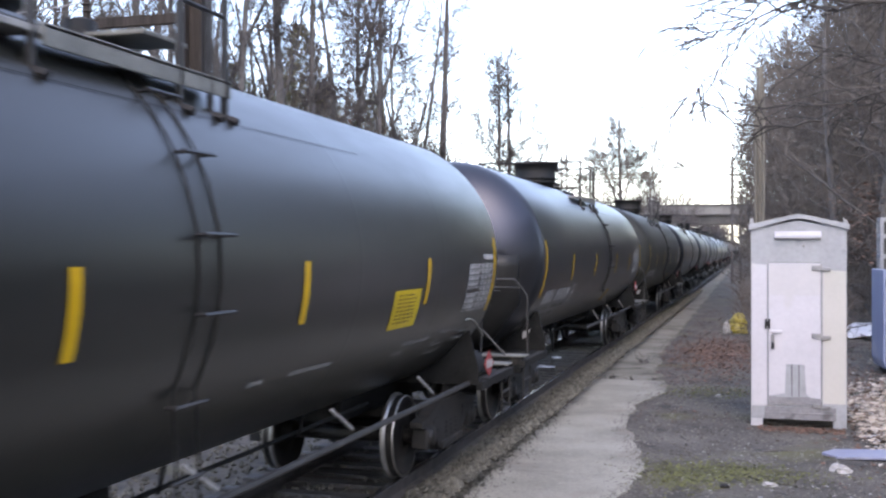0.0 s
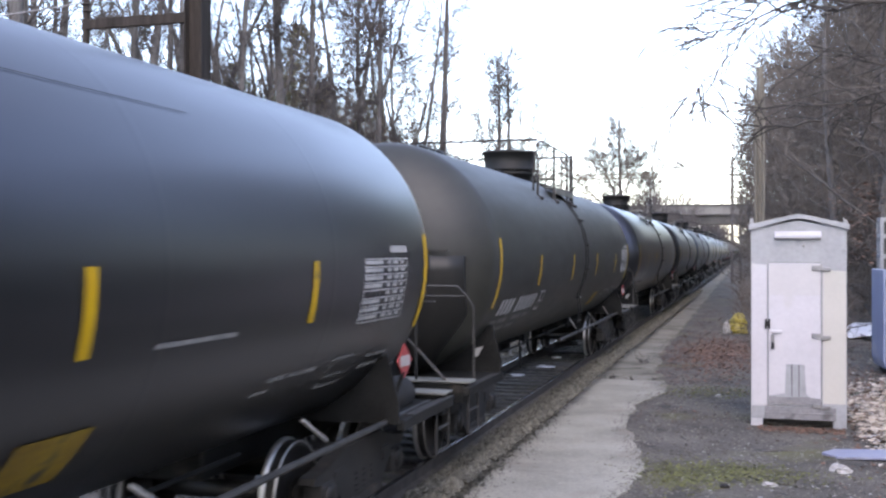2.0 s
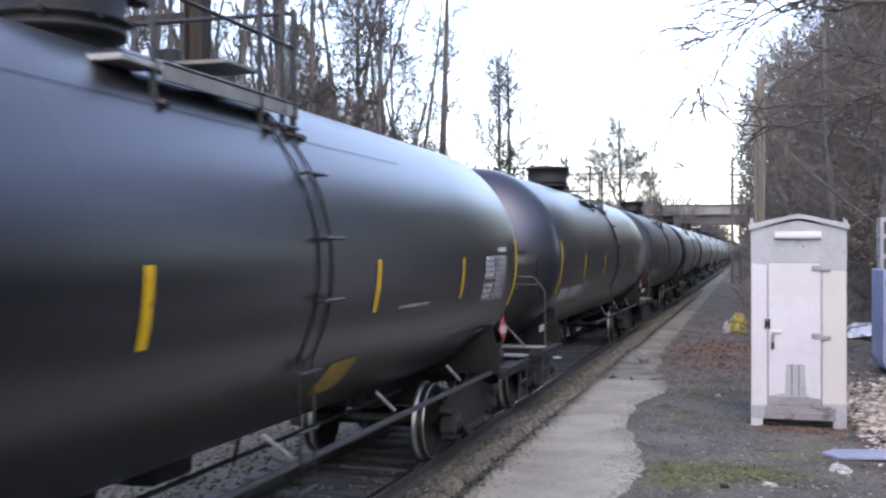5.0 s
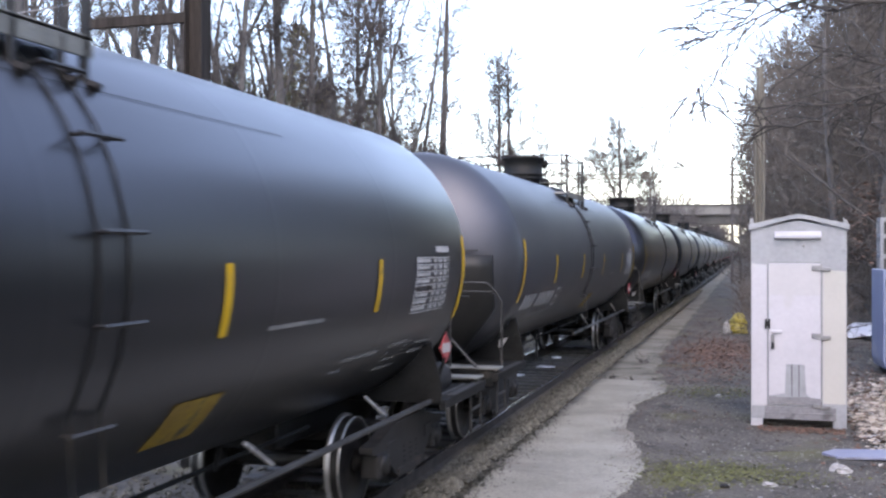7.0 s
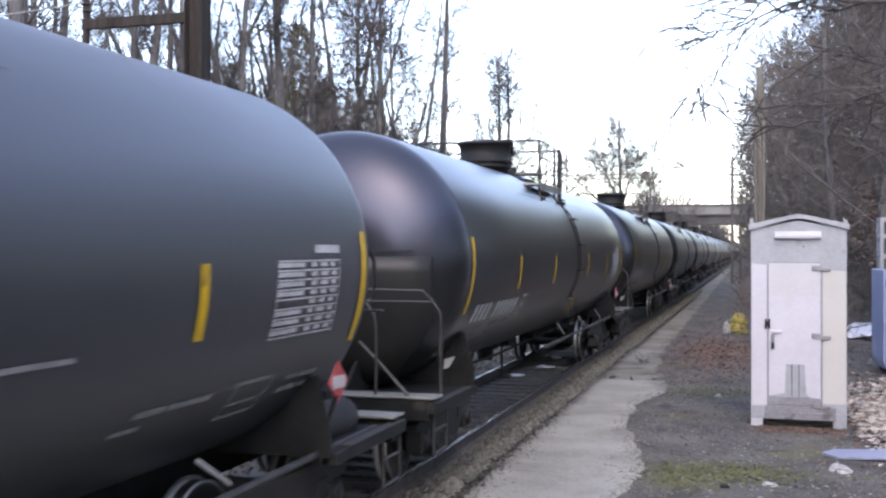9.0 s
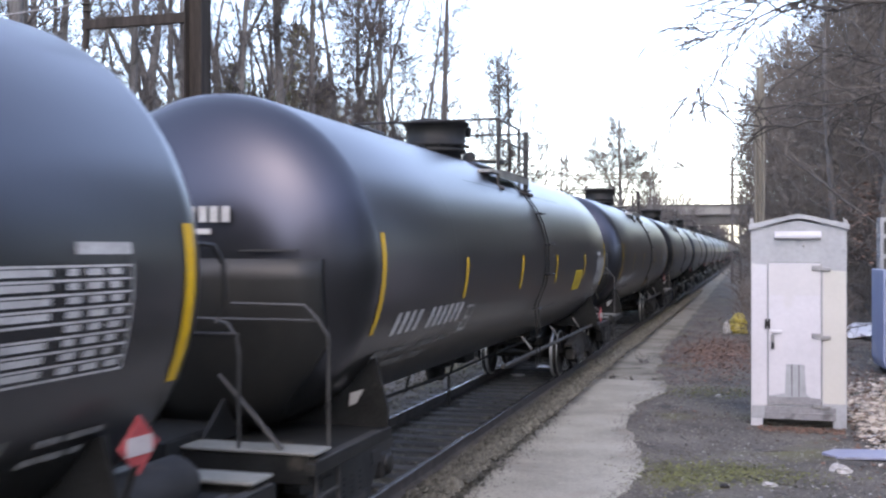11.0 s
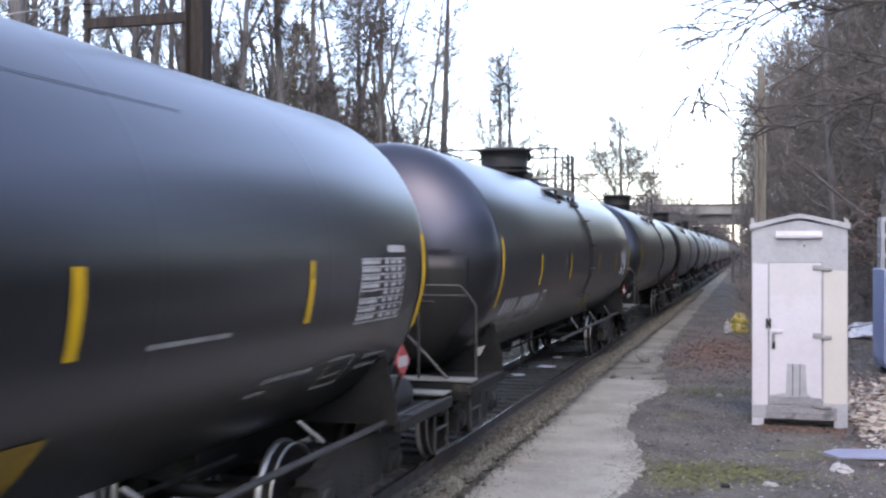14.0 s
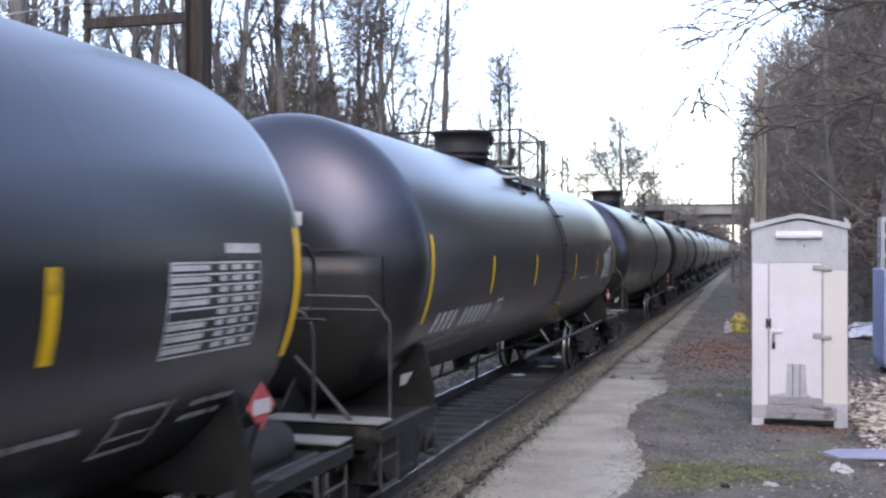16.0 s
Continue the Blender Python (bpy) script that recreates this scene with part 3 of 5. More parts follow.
        bm = bmesh.new()
        if s > 0:
            pipe(bm, [(1.2, 7.72, 2.62), (1.27, 7.92, 2.6), (1.3, 8.0, 2.48), (1.3, 8.02, 2.25), (1.26, 7.98, 2.1)], 0.018, 6)
            part("curved_handhold", bm, M["rail_black"], car)
        else:
            pipe(bm, [(0.58, -8.3, 1.6), (0.85, -8.33, 1.35), (1.15, -8.36, 1.05)], 0.02, 6)
            part("brake_rod", bm, M["grab_grey"], car, "slanting steel brake rod")
        # head shield over the lower half
        bm = bmesh.new()
        rows = []
        for i in range(9):
            zz = 2.5 - i * (2.5 - 1.08) / 8
            half = 1.2 if zz > 1.76 else 1.2 - (1.76 - zz) * 0.8
            row = []
            for j in range(13):
                xx = -half + 2 * half * j / 12
                rho = min(0.999, math.hypot(xx, zz - ZC) / R)
                row.append(bm.verts.new((xx, s * (TANGENT + HEAD * math.sqrt(1 - rho ** 2) + 0.12), zz)))
            rows.append(row)
        for p, q in zip(rows, rows[1:]):
            for j in range(12):
                bm.faces.new((p[j], p[j + 1], q[j + 1], q[j]))
        g = bmesh.ops.extrude_face_region(bm, geom=list(bm.faces))
        bmesh.ops.translate(bm, verts=[v for v in g["geom"] if isinstance(v, bmesh.types.BMVert)], vec=(0, -s * 0.1, 0))
        bmesh.ops.recalc_face_normals(bm, faces=bm.faces)
        part("head_shield", bm, M["shield"], car, "black half-height head shield", True)
        # pale bar painting the light line on the shield's top lip
        bm = bmesh.new()
        box(bm, (0.25, s * 7.86 - 0.02, 2.56), (1.05, s * 7.86 + 0.02, 2.575))
        part("shield_lip", bm, M["grab_grey"], car)
        # coupler
        bm = bmesh.new()
        box(bm, (-0.09, min(s * 8.5, s * 8.8), 0.78), (0.09, max(s * 8.5, s * 8.8), 0.94), 0.02)
        box(bm, (-0.17, min(s * 8.66, s * 8.9), 0.70), (0.13, max(s * 8.66, s * 8.9), 1.0), 0.03)
        part("coupler", bm, M["truck"], car, "cast steel coupler")
        bm = bmesh.new()
        pipe(bm, [(0.35, s * 8.5, 0.8), (0.4, s * 8.66, 0.62), (0.3, s * 8.8, 0.5)], 0.03, 6)
        part("brake_hose", bm, M["dark"], car)
        # placard
        bm = bmesh.new()
        px, py, pz = ((1.43, 7.17, 1.16) if big_panel else (1.43, 6.82, 1.53)) if s > 0 else (-0.2, -8.42, 1.52)
        m = Matrix.Translation((px, py, pz)) @ Euler((0, radians(45), 0)).to_matrix().to_4x4()
        if s > 0:
            m = Matrix.Translation((px, py, pz)) @ Euler((0, 0, radians(84))).to_matrix().to_4x4() @ Euler((0, radians(45), 0)).to_matrix().to_4x4()
        box(bm, (-0.115, -0.006, -0.115), (0.115, 0.006, 0.115), 0, m)
        pl = part("placard", bm, M["placard_red"], car, "red and white diamond placard")
        bm = bmesh.new()
        box(bm, (-0.105, -0.011, -0.05), (0.105, 0.011, 0.05), 0, m @ Euler((0, radians(-45), 0)).to_matrix().to_4x4())
        part("placard_band", bm, M["placard_white"], pl)
        bm = bmesh.new()
        pipe(bm, [(px * 0.9, py - 0.03 * s, 1.0), (px, py - 0.03 * s, pz - 0.1)], 0.02, 5)
        part("placard_post", bm, M["under"], car)
        make_truck(car, s * 6.7)
    # side safety rail and its struts
    for s in (1, -1):
        bm = bmesh.new()
        pipe(bm, [(s * 1.3, -1.6, 0.97), (s * 1.3, 8.02, 0.97)], 0.03, 8)
        part("side_rail", bm, M["grab_grey"], car, "grey side safety rail")
        for y in (0.6, 3.0, 5.4):
            bm = bmesh.new()
            box(bm, (-0.012, -0.014, -0.2), (0.012, 0.014, 0.17), 0.004, Matrix.Translation((s * 1.2, y - 0.18, 1.13)) @ Euler((radians(52), radians(-22 * s), 0)).to_matrix().to_4x4())
            part("rail_strut", bm, M["strut"], car, "pale steel strut")
    # brake gear under the tank
    bm = bmesh.new()
    lathe(bm, [(0, 6.78), (0.13, 6.8), (0.18, 6.88), (0.18, 7.88), (0.13, 7.98), (0, 8.0)], "y", 18, (1.02, 0, 1.08))
    part("brake_reservoir", bm, M["truck"], car, "grey cylindrical brake reservoir", True)
    bm = bmesh.new()
    lathe(bm, [(0.26, 0.98), (0.26, 0.84), (0.16, 0.8), (0.13, 0.62), (0, 0.6)], "z", 16, (0, -0.5, 0))
    part("outlet_valve", bm, M["under"], car)
    bm = bmesh.new()
    box(bm, (-0.25, 0.3, 0.78), (0.25, 0.9, 0.95), 0.03)
    part("control_valve", bm, M["under"], car)
    bm = bmesh.new()
    for x, z in ((0.55, 0.86), (-0.5, 0.82)):
        pipe(bm, [(x, -5.2, z + 0.04), (x, -2, z), (x * 0.8, 1, z - 0.02), (x, 5.2, z + 0.04)], 0.022, 5)
    for y in (-3.6, -1.6, 1.0, 3.4):
        pipe(bm, [(0.55, y, 0.85), (0.62, y, 1.15)], 0.018, 5)
        pipe(bm, [(-0.5, y, 0.62), (-0.5, y, 1.1)], 0.02, 5)
    pipe(bm, [(0.75, -2.4, 0.92), (0.75, -2.4, 0.55), (0.75, -1.9, 0.5)], 0.022, 5)
    part("brake_rigging", bm, M["under"], car)
    return car


# ---- ground ----
def ground_height(x, y):
    if x < -3.1:
        z = -0.17 if x > -7.4 else -0.17 - min(0.5, (-7.4 - x) * 0.12)
    else:
        z = 0.0
    if x > 4.5:
        z += min(7.0, (x - 4.5) * 0.22) * min(1, max(0, (y - 24) / 12))
    # unseen bank added beside the eye, darkens what the tanks reflect
    if x > 7 and y < 36:
        z = max(z, min(5.0, (x - 7) * 0.3))
    if y > 10 and x > -1.2:
        z += 0.02 * math.sin(x * 1.7) * math.sin(y * 0.6)
    return z


def make_ground():
    xs = [-1500, -400, -120, -60, -40, -28, -20, -16, -13, -11, -9.5, -8.4, -7.5, -7.3, -6.5, -5.6, -4.6, -3.7, -3.12, -3.0, -2.6, -2.0, -1.4,
          -0.9, -0.4, 0.1, 0.6, 1.1, 1.6, 2.2, 2.8, 3.5, 4.3, 5, 6, 8, 10, 13, 17, 22, 30, 45, 80, 200, 600, 1500]
    ys = [-1500, -400, -100, -40, -20, -10, -4, 0, 3] + [5 + 0.8 * k for k in range(50)] + [48, 52, 57, 63, 70, 80, 92, 107, 125, 150, 180, 220, 280, 400, 700, 1500]
    verts = [(x, y, ground_height(x, y) + (0.02 * noise.noise((x * 0.9, y * 0.9, 0)) if abs(x) < 9 and 0 < y < 60 and (x > -1.3) else 0)) for y in ys for x in xs]
    n = len(xs)
    faces = [(j * n + i, j * n + i + 1, (j + 1) * n + i + 1, (j + 1) * n + i) for j in range(len(ys) - 1) for i in range(n - 1)]
    me = bpy.data.meshes.new("ground")
    me.from_pydata(verts, [], faces)
    me.materials.append(M["ground"])
    me.polygons.foreach_set("use_smooth", [True] * len(me.polygons))
    return tagged(new("ground", me), "dark packed dirt and broken asphalt with moss and leaves", "ground", kind="structure")


ground = make_ground()


def raw(name, verts, faces, material, label, category, group="", kind="", parent=None):
    me = bpy.data.meshes.new(name)
    me.from_pydata(verts, [], faces)
    me.materials.append(material)
    ob = new(name, me)
    ob.parent = parent
    return tagged(ob, label, category, group, kind)


STONE = [(0.5, 0.1, 0.0), (-0.1, 0.5, 0.1), (-0.5, -0.1, 0.0), (0.1, -0.5, 0.1), (0.0, 0.05, 0.42), (0.05, 0.0, -0.3)]
STONE_F = [(0, 1, 4), (1, 2, 4), (2, 3, 4), (3, 0, 4), (1, 0, 5), (2, 1, 5), (3, 2, 5), (0, 3, 5)]


def scatter_stones(name, spots, rng, material, label, category, flat=1.0):
    v, f = [], []
    for x, y, z, s in spots:
        a = rng.uniform(0, 6.3)
        ca, sa = math.cos(a), math.sin(a)
        k = [rng.uniform(0.7, 1.3) for _ in range(3)]
        b = len(v)
        for p in STONE:
            px, py, pz = p[0] * s * k[0], p[1] * s * k[1], p[2] * s * k[2] * flat
            v.append((x + px * ca - py * sa, y + px * sa + py * ca, z + pz))
        f += [tuple(i + b for i in t) for t in STONE_F]
    return raw(name, v, f, material, label, category, kind="stuff")


def worn_edge(y):
    base = -1.25 if y < 13 else -1.25 - 0.6 * min(1, (y - 13) / 3.2) if y < 17 else -1.85 + 0.4 * max(0, 1 - abs(y - 20.5) / 2.5) - 0.3 * min(1, max(0, (y - 22) / 4))
    return base + 0.22 * noise.noise((y * 0.5, 3, 0)) + 0.1 * noise.noise((y * 1.7, 9, 0)) + 0.07 * noise.noise((y * 4.3, 2, 5)) + 0.04 * noise.noise((y * 11, 4, 1)) - 0.004 * max(0, y - 24)


rng = random.Random(5)
spots = []
for _ in range(15000):
    y = 5 + 60 * rng.random() ** 2
    x = rng.uniform(-3.78, -2.82)
    z = ground_height(x, y) + 0.03 + max(0, (x + 3.8)) * 0.17
    spots.append((x, y, z, rng.uniform(0.035, 0.075) * (1 + y / 50)))
for _ in range(7000):
    y = 5 + 45 * rng.random() ** 1.7
    spots.append((-2.95 - min(0.29, 0.022 * max(0, y - 10)) + rng.gauss(-0.05, 0.08), y, rng.uniform(-0.02, 0.022), rng.uniform(0.03, 0.07) * (1 + y / 50)))
for _ in range(9000):
    y = 5 + 50 * rng.random() ** 1.6
    x = rng.choice((rng.uniform(-5.25, -3.85), rng.uniform(-11, -5.35), rng.uniform(-7.4, -5.35)))
    spots.append((x, y, ground_height(x, y) + 0.015, rng.uniform(0.035, 0.075) * (1 + y / 50)))
scatter_stones("ballast", spots, rng, M["ballast"], "grey broken stone ballast beside the rails", "ballast")
spots = []
for _ in range(22000):
    y = 8 + 30 * rng.random() ** 1.7
    x = rng.uniform(-1.6, 4.0)
    spots.append((x, y, ground_height(x, y) + 0.004, rng.uniform(0.014, 0.045) * (1 + y / 60)))
scatter_stones("gravel", spots, rng, M["gravel"], "loose grey gravel on packed dirt", "gravel", 0.6)
for _ in range(3200):
    y = 8.5 + 26 * rng.random() ** 1.5
    spots.append((worn_edge(y) + rng.gauss(-0.02, 0.13), y, 0.016, rng.uniform(0.01, 0.034)))
for _ in range(1500):
    y = 8 + 26 * rng.random() ** 1.5
    spots.append((-2.9 - min(0.29, 0.022 * max(0, y - 10)) + abs(rng.gauss(0, 0.16)), y, 0.016, rng.uniform(0.012, 0.04)))
scatter_stones("edge_grit", spots[22000:], rng, M["gravel"], "grit and small stones along the worn concrete edge", "gravel", 0.6)
spots = []
for _ in range(420):
    y = 9.5 + 12 * rng.random()
    x = rng.uniform(-0.9, 3.4) if y < 15 else rng.uniform(1.4, 3.8)
    spots.append((x, y, ground_height(x, y) + 0.006, rng.uniform(0.02, 0.06)))
for _ in range(900):
    x, y = rng.gauss(2.5, 0.6), rng.gauss(17.5, 2.4)
    if x > 1.45 or y > 18.2:
        spots.append((x, y, ground_height(x, y) + 0.01, rng.uniform(0.05, 0.13)))
scatter_stones("litter", spots, rng, M["paper"], "small scraps of white litter and pale stone", "litter", 0.35)


def scatter_leaves(name, spots, rng, material, label, category):
    v, f = [], []
    for x, y, z, s in spots:
        a, t = rng.uniform(0, 6.3), rng.uniform(-0.35, 0.35)
        ca, sa = math.cos(a) * s, math.sin(a) * s
        b = len(v)
        for u, w, h in ((1, 0, 0.15), (0, 0.55, t), (-1, 0, 0.1), (0, -0.55, -t)):
            v.append((x + u * ca - w * sa, y + u * sa + w * ca, z + (h + 0.25) * s))
        f.append((b, b + 1, b + 2, b + 3))
    return raw(name, v, f, material, label, category, kind="stuff")


spots = []
for _ in range(17000):
    q = rng.random()
    if q < 0.33:
        x, y = rng.gauss(-0.8, 0.6), rng.gauss(27.5, 2.4)
    elif q < 0.7:
        x, y = rng.gauss(2.5, 0.7), rng.gauss(18, 3.0)
    else:
        x, y = rng.uniform(-2, 5), rng.uniform(16, 48)
        if y < 23 and x < 1.4 and rng.random() < 0.6:
            continue
    if x < -2.2 or y < 10:
        continue
    spots.append((x, y, ground_height(x, y) + 0.004, rng.uniform(0.018, 0.05)))
scatter_leaves("fallen_leaves", spots, rng, M["leaf_litter"], "drifts of fallen brown leaves on the dirt", "leaves")
spots = []
for _ in range(4200):
    x, y = rng.gauss(2.5, 0.6), rng.gauss(17.3, 2.6)
    if x > 1.45 or y > 18.2:
        spots.append((x, y, ground_height(x, y) + 0.008, rng.uniform(0.03, 0.075)))
MOSS = []
for x, y, dx, dy, n in ((-0.5, 12.9, 0.45, 0.35, 1500), (-0.1, 12.7, 0.5, 0.3, 1200), (-0.8, 12.2, 0.25, 0.3, 500), (-0.9, 19.9, 0.5, 0.5, 900), (0.0, 20.0, 0.4, 0.5, 500)):
    for _ in range(n):
        u, w = rng.gauss(x, dx), rng.gauss(y, dy)
        MOSS.append((u, w, ground_height(u, w) + 0.006, rng.uniform(0.01, 0.03)))
scatter_leaves("moss_sprigs", MOSS, rng, M["moss"], "patches of yellow-green moss and sprigs on dirt", "moss")
DRIFT = []
for _ in range(420):
    u, w = rng.uniform(0.1, 1.3), rng.gauss(16.1, 0.16)
    DRIFT.append((u, w, ground_height(u, w) + 0.006, rng.uniform(0.02, 0.045)))
scatter_leaves("leaf_drift", DRIFT, rng, M["leaf_litter"], "drift of brown leaves along the foot of the hut", "leaves")
scatter_leaves("bleached_leaves", spots, rng, M["leaf_pale"], "pale bleached leaves strewn beside the hut", "leaves")

# ---- concrete strip along the track ----
pavement = thing("pavement", "weathered cracked concrete strip along the track", "pavement", kind="structure")
rng = random.Random(11)


def strip_slab(y0, y1, x0, x1):
    bm = bmesh.new()
    n = 44 if y0 < 40 else 16
    left = [(x0 + 0.06 * noise.noise((y0 + (y1 - y0) * k / n, 7, 0)), y0 + (y1 - y0) * k / n) for k in range(n + 1)]
    right = [(x1(y0 + (y1 - y0) * k / n), y0 + (y1 - y0) * k / n) for k in range(n, -1, -1)]
    slab(bm, left + right, "z", -0.19, 0.014)
    return bm


y = 3.0
while y < 150:
    step = 4.6 if y < 40 else 9.0
    gap = 0.03 if 21 < y + step < 22 else 0.005
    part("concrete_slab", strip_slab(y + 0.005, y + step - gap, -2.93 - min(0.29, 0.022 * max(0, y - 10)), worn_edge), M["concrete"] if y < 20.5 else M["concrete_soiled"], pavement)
    y += step

def weed(at, seed, n, h):
    rng = random.Random(seed)
    v, f = [], []
    for _ in range(n):
        d = Vector((rng.gauss(0, 0.55), rng.gauss(0, 0.55), 1))
        tube_raw(v, f, wander(rng, Vector((rng.gauss(0, 0.04), rng.gauss(0, 0.04), -0.02)), d, h * rng.uniform(0.4, 1.1), 5, 0.18, -0.08), 0.006, 0.003, 3)
    ob = raw("dry_weed", v, f, M["dark_bark"], "dry brown weed in a crack of the concrete", "weed", "weeds in the concrete")
    ob.matrix_basis = at


# ---- track ----
track = thing("track", "railway track with dark timber ties and worn rails", "track", kind="structure")
rng = random.Random(3)
tie_meshes = []
for k in range(4):
    bm = bmesh.new()
    box(bm, (-1.3, -0.115, -0.29), (1.3, 0.115, -0.12), 0.012)
    for v in bm.verts:
        v.co += Vector((rng.uniform(-0.03, 0.03), rng.uniform(-0.01, 0.01), rng.uniform(-0.008, 0.008)))
    tie_meshes.append(mesh_of("tie", bm, M["tie"]))
y = 1.0
for k in range(290):
    t = new("tie", tie_meshes[k % 4])
    t.parent = track
    t.matrix_basis = pose(TRACK_X + rng.uniform(-0.04, 0.04), y, RAIL_Z - 0.055 + rng.uniform(-0.012, 0.006), 0, 0, rng.uniform(-1.2, 1.2))
    y += 0.53 + rng.uniform(-0.03, 0.03)


def rail_profile():
    return [(-0.075, -0.175), (0.075, -0.175), (0.075, -0.165), (0.012, -0.145), (0.010, -0.05), (0.036, -0.037), (0.036, -0.006), (0.028, 0.0),
            (-0.028, 0.0), (-0.036, -0.006), (-0.036, -0.037), (-0.010, -0.05), (-0.012, -0.145), (-0.075, -0.165)]


for s in (-1, 1):
    bm = bmesh.new()
    slab(bm, rail_profile(), "y", -60, 600)
    for f in bm.faces:
        if f.normal.z > 0.4 and f.calc_center_median().z > -0.02:
            f.material_index = 1
    r = part("rail", bm, [M["rail_side"], M["rail_head"]], track, "worn steel rail with a polished head")
    r.location = (TRACK_X + s * 0.7525, 0, RAIL_Z)
    bm = bmesh.new()
    for k in range(120):
        yy = 2 + 0.53 * k
        box(bm, (-0.13, yy - 0.09, -0.185), (0.13, yy + 0.09, -0.168))
    p = part("tie_plates", bm, M["rail_side"], track)
    p.location = (TRACK_X + s * 0.7525, 0, RAIL_Z)


# ---- equipment bungalow ----
def make_bungalow():
    b = thing("equipment_bungalow", "silver and white patched metal railway equipment bungalow", "equipment hut", at=pose(0.0, 16.4, 0))
    W, D = 1.345, 1.5
    bm = bmesh.new()
    slab(bm, [(0, 0.11), (W, 0.11), (W, 2.93), (W / 2, 3.06), (0, 2.93)], "y", 0, D)
    part("body", bm, M["alu"], b, "bare aluminium housing")
    bm = bmesh.new()
    slab(bm, [(-0.03, 2.92), (W / 2 - 0.12, 3.075), (W / 2, 3.09), (W / 2 + 0.12, 3.075), (W + 0.03, 2.92), (W + 0.035, 3.0), (W / 2 + 0.12, 3.135), (W / 2, 3.155), (W / 2 - 0.12, 3.135), (-0.035, 3.0)], "y", -0.05, D + 0.05)
    part("roof", bm, M["alu"], b, "shallow gabled metal roof")
    for x in (-0.005, W - 0.035):
        for y in (0.0, D - 0.06):
            bm = bmesh.new()
            slab(bm, [(x, 2.96), (x + 0.04, 2.96), (x + (0.06 if x > 0.5 else 0.05), 3.03), (x + (-0.01 if x > 0.5 else 0.035), 3.10), (x - 0.015, 3.09)], "y", y, y + 0.05)
            part("lifting_lug", bm, M["steel"], b, "bright steel lifting lug")
    bm = bmesh.new()
    slab(bm, [(0.012, 0.30), (0.225, 0.30), (0.225, 2.40), (0.012, 2.42)], "y", -0.004, 0.001)
    part("paint_patch", bm, M["alu_white"], b, "white painted-over patch")
    bm = bmesh.new()
    slab(bm, [(1.015, 0.36), (W - 0.012, 0.36), (W - 0.012, 2.31), (1.015, 2.33)], "y", -0.004, 0.001)
    part("paint_patch", bm, M["cream"], b, "cream painted-over patch")
    # door
    bm = bmesh.new()
    box(bm, (0.25, -0.022, 0.33), (0.985, 0.0, 2.425), 0.006)
    door = part("door", bm, M["alu_white"], b, "white patched metal door")
    bm = bmesh.new()
    slab(bm, [(0.258, 1.95), (0.978, 1.95), (0.978, 2.418), (0.258, 2.418)], "y", -0.0228, -0.0215)
    part("cream_panel", bm, M["cream_soft"], door)
    bm = bmesh.new()
    slab(bm, [(0.256, 0.335), (0.98, 0.335), (0.98, 0.40), (0.86, 0.43), (0.78, 0.5), (0.76, 0.92), (0.70, 0.93), (0.5, 0.93), (0.48, 0.50), (0.33, 0.47), (0.256, 0.46)], "y", -0.026, -0.0215)
    part("bare_patch", bm, M["alu"], door, "bare metal patch low on the door")
    bm = bmesh.new()
    slab(bm, [(0.256, 0.335), (0.98, 0.335), (0.98, 0.43), (0.8, 0.45), (0.45, 0.44), (0.256, 0.45)], "y", -0.0285, -0.0262)
    part("kick_strip", bm, M["alu_dull"], door, "darker grey strip along the foot of the door")
    for x in (0.58, 0.68):
        bm = bmesh.new()
        box(bm, (x - 0.005, -0.032, 0.46), (x + 0.005, -0.0265, 0.93))
        part("vent_slot", bm, M["truck"], door)
    bm = bmesh.new()
    box(bm, (0.285, -0.055, 1.385), (0.44, -0.024, 1.435), 0.008)
    box(bm, (0.40, -0.045, 1.408), (0.45, -0.03, 1.428), 0.005)
    part("handle", bm, M["alu_white"], door, "pale metal door handle")
    bm = bmesh.new()
    box(bm, (0.285, -0.05, 1.14), (0.335, -0.024, 1.37), 0.01)
    part("hasp", bm, M["steel"], door, "grey hasp plate")
    bm = bmesh.new()
    box(bm, (0.295, -0.075, 1.16), (0.328, -0.05, 1.25), 0.01)
    part("padlock", bm, M["dark"], door, "dark padlock")
    bm = bmesh.new()
    lathe(bm, [(0, -0.06), (0.03, -0.06), (0.038, -0.03), (0.038, 0.0)], "y", 12, (0.235, 0, 1.53))
    box(bm, (0.2, -0.035, 1.45), (0.225, -0.001, 1.6), 0.006)
    box(bm, (0.25, -0.035, 1.45), (0.275, -0.001, 1.6), 0.006)
    part("lock_box", bm, M["truck"], b, "dark lock")
    for z in (2.36, 1.36, 0.33):
        bm = bmesh.new()
        box(bm, (0.86, -0.05, z - 0.035), (0.985, -0.023, z + 0.035), 0.008)
        box(bm, (0.995, -0.045, z - 0.05), (1.12, -0.005, z + 0.005), 0.008)
        pipe(bm, [(0.992, -0.035, z - 0.06), (0.992, -0.035, z + 0.05)], 0.014, 6)
        part("hinge", bm, M["steel"], b, "heavy galvanised hinge")
    bm = bmesh.new()
    # thin black strips paint the shadow line round the door
    for x in (0.243, 0.99):
        box(bm, (x - 0.002, -0.003, 0.33), (x + 0.002, 0.001, 2.43))
    box(bm, (0.243, -0.003, 2.428), (0.99, 0.001, 2.433))
    part("door_gap", bm, M["dark"], b)
    # drip hood, hook, base
    bm = bmesh.new()
    slab(bm, [(-0.085, 2.80), (-0.085, 2.835), (0.002, 2.90), (0.002, 2.78)], "x", 0.34, 0.99)
    part("drip_hood", bm, M["alu_white"], b, "bright drip hood over the door")
    bm = bmesh.new()
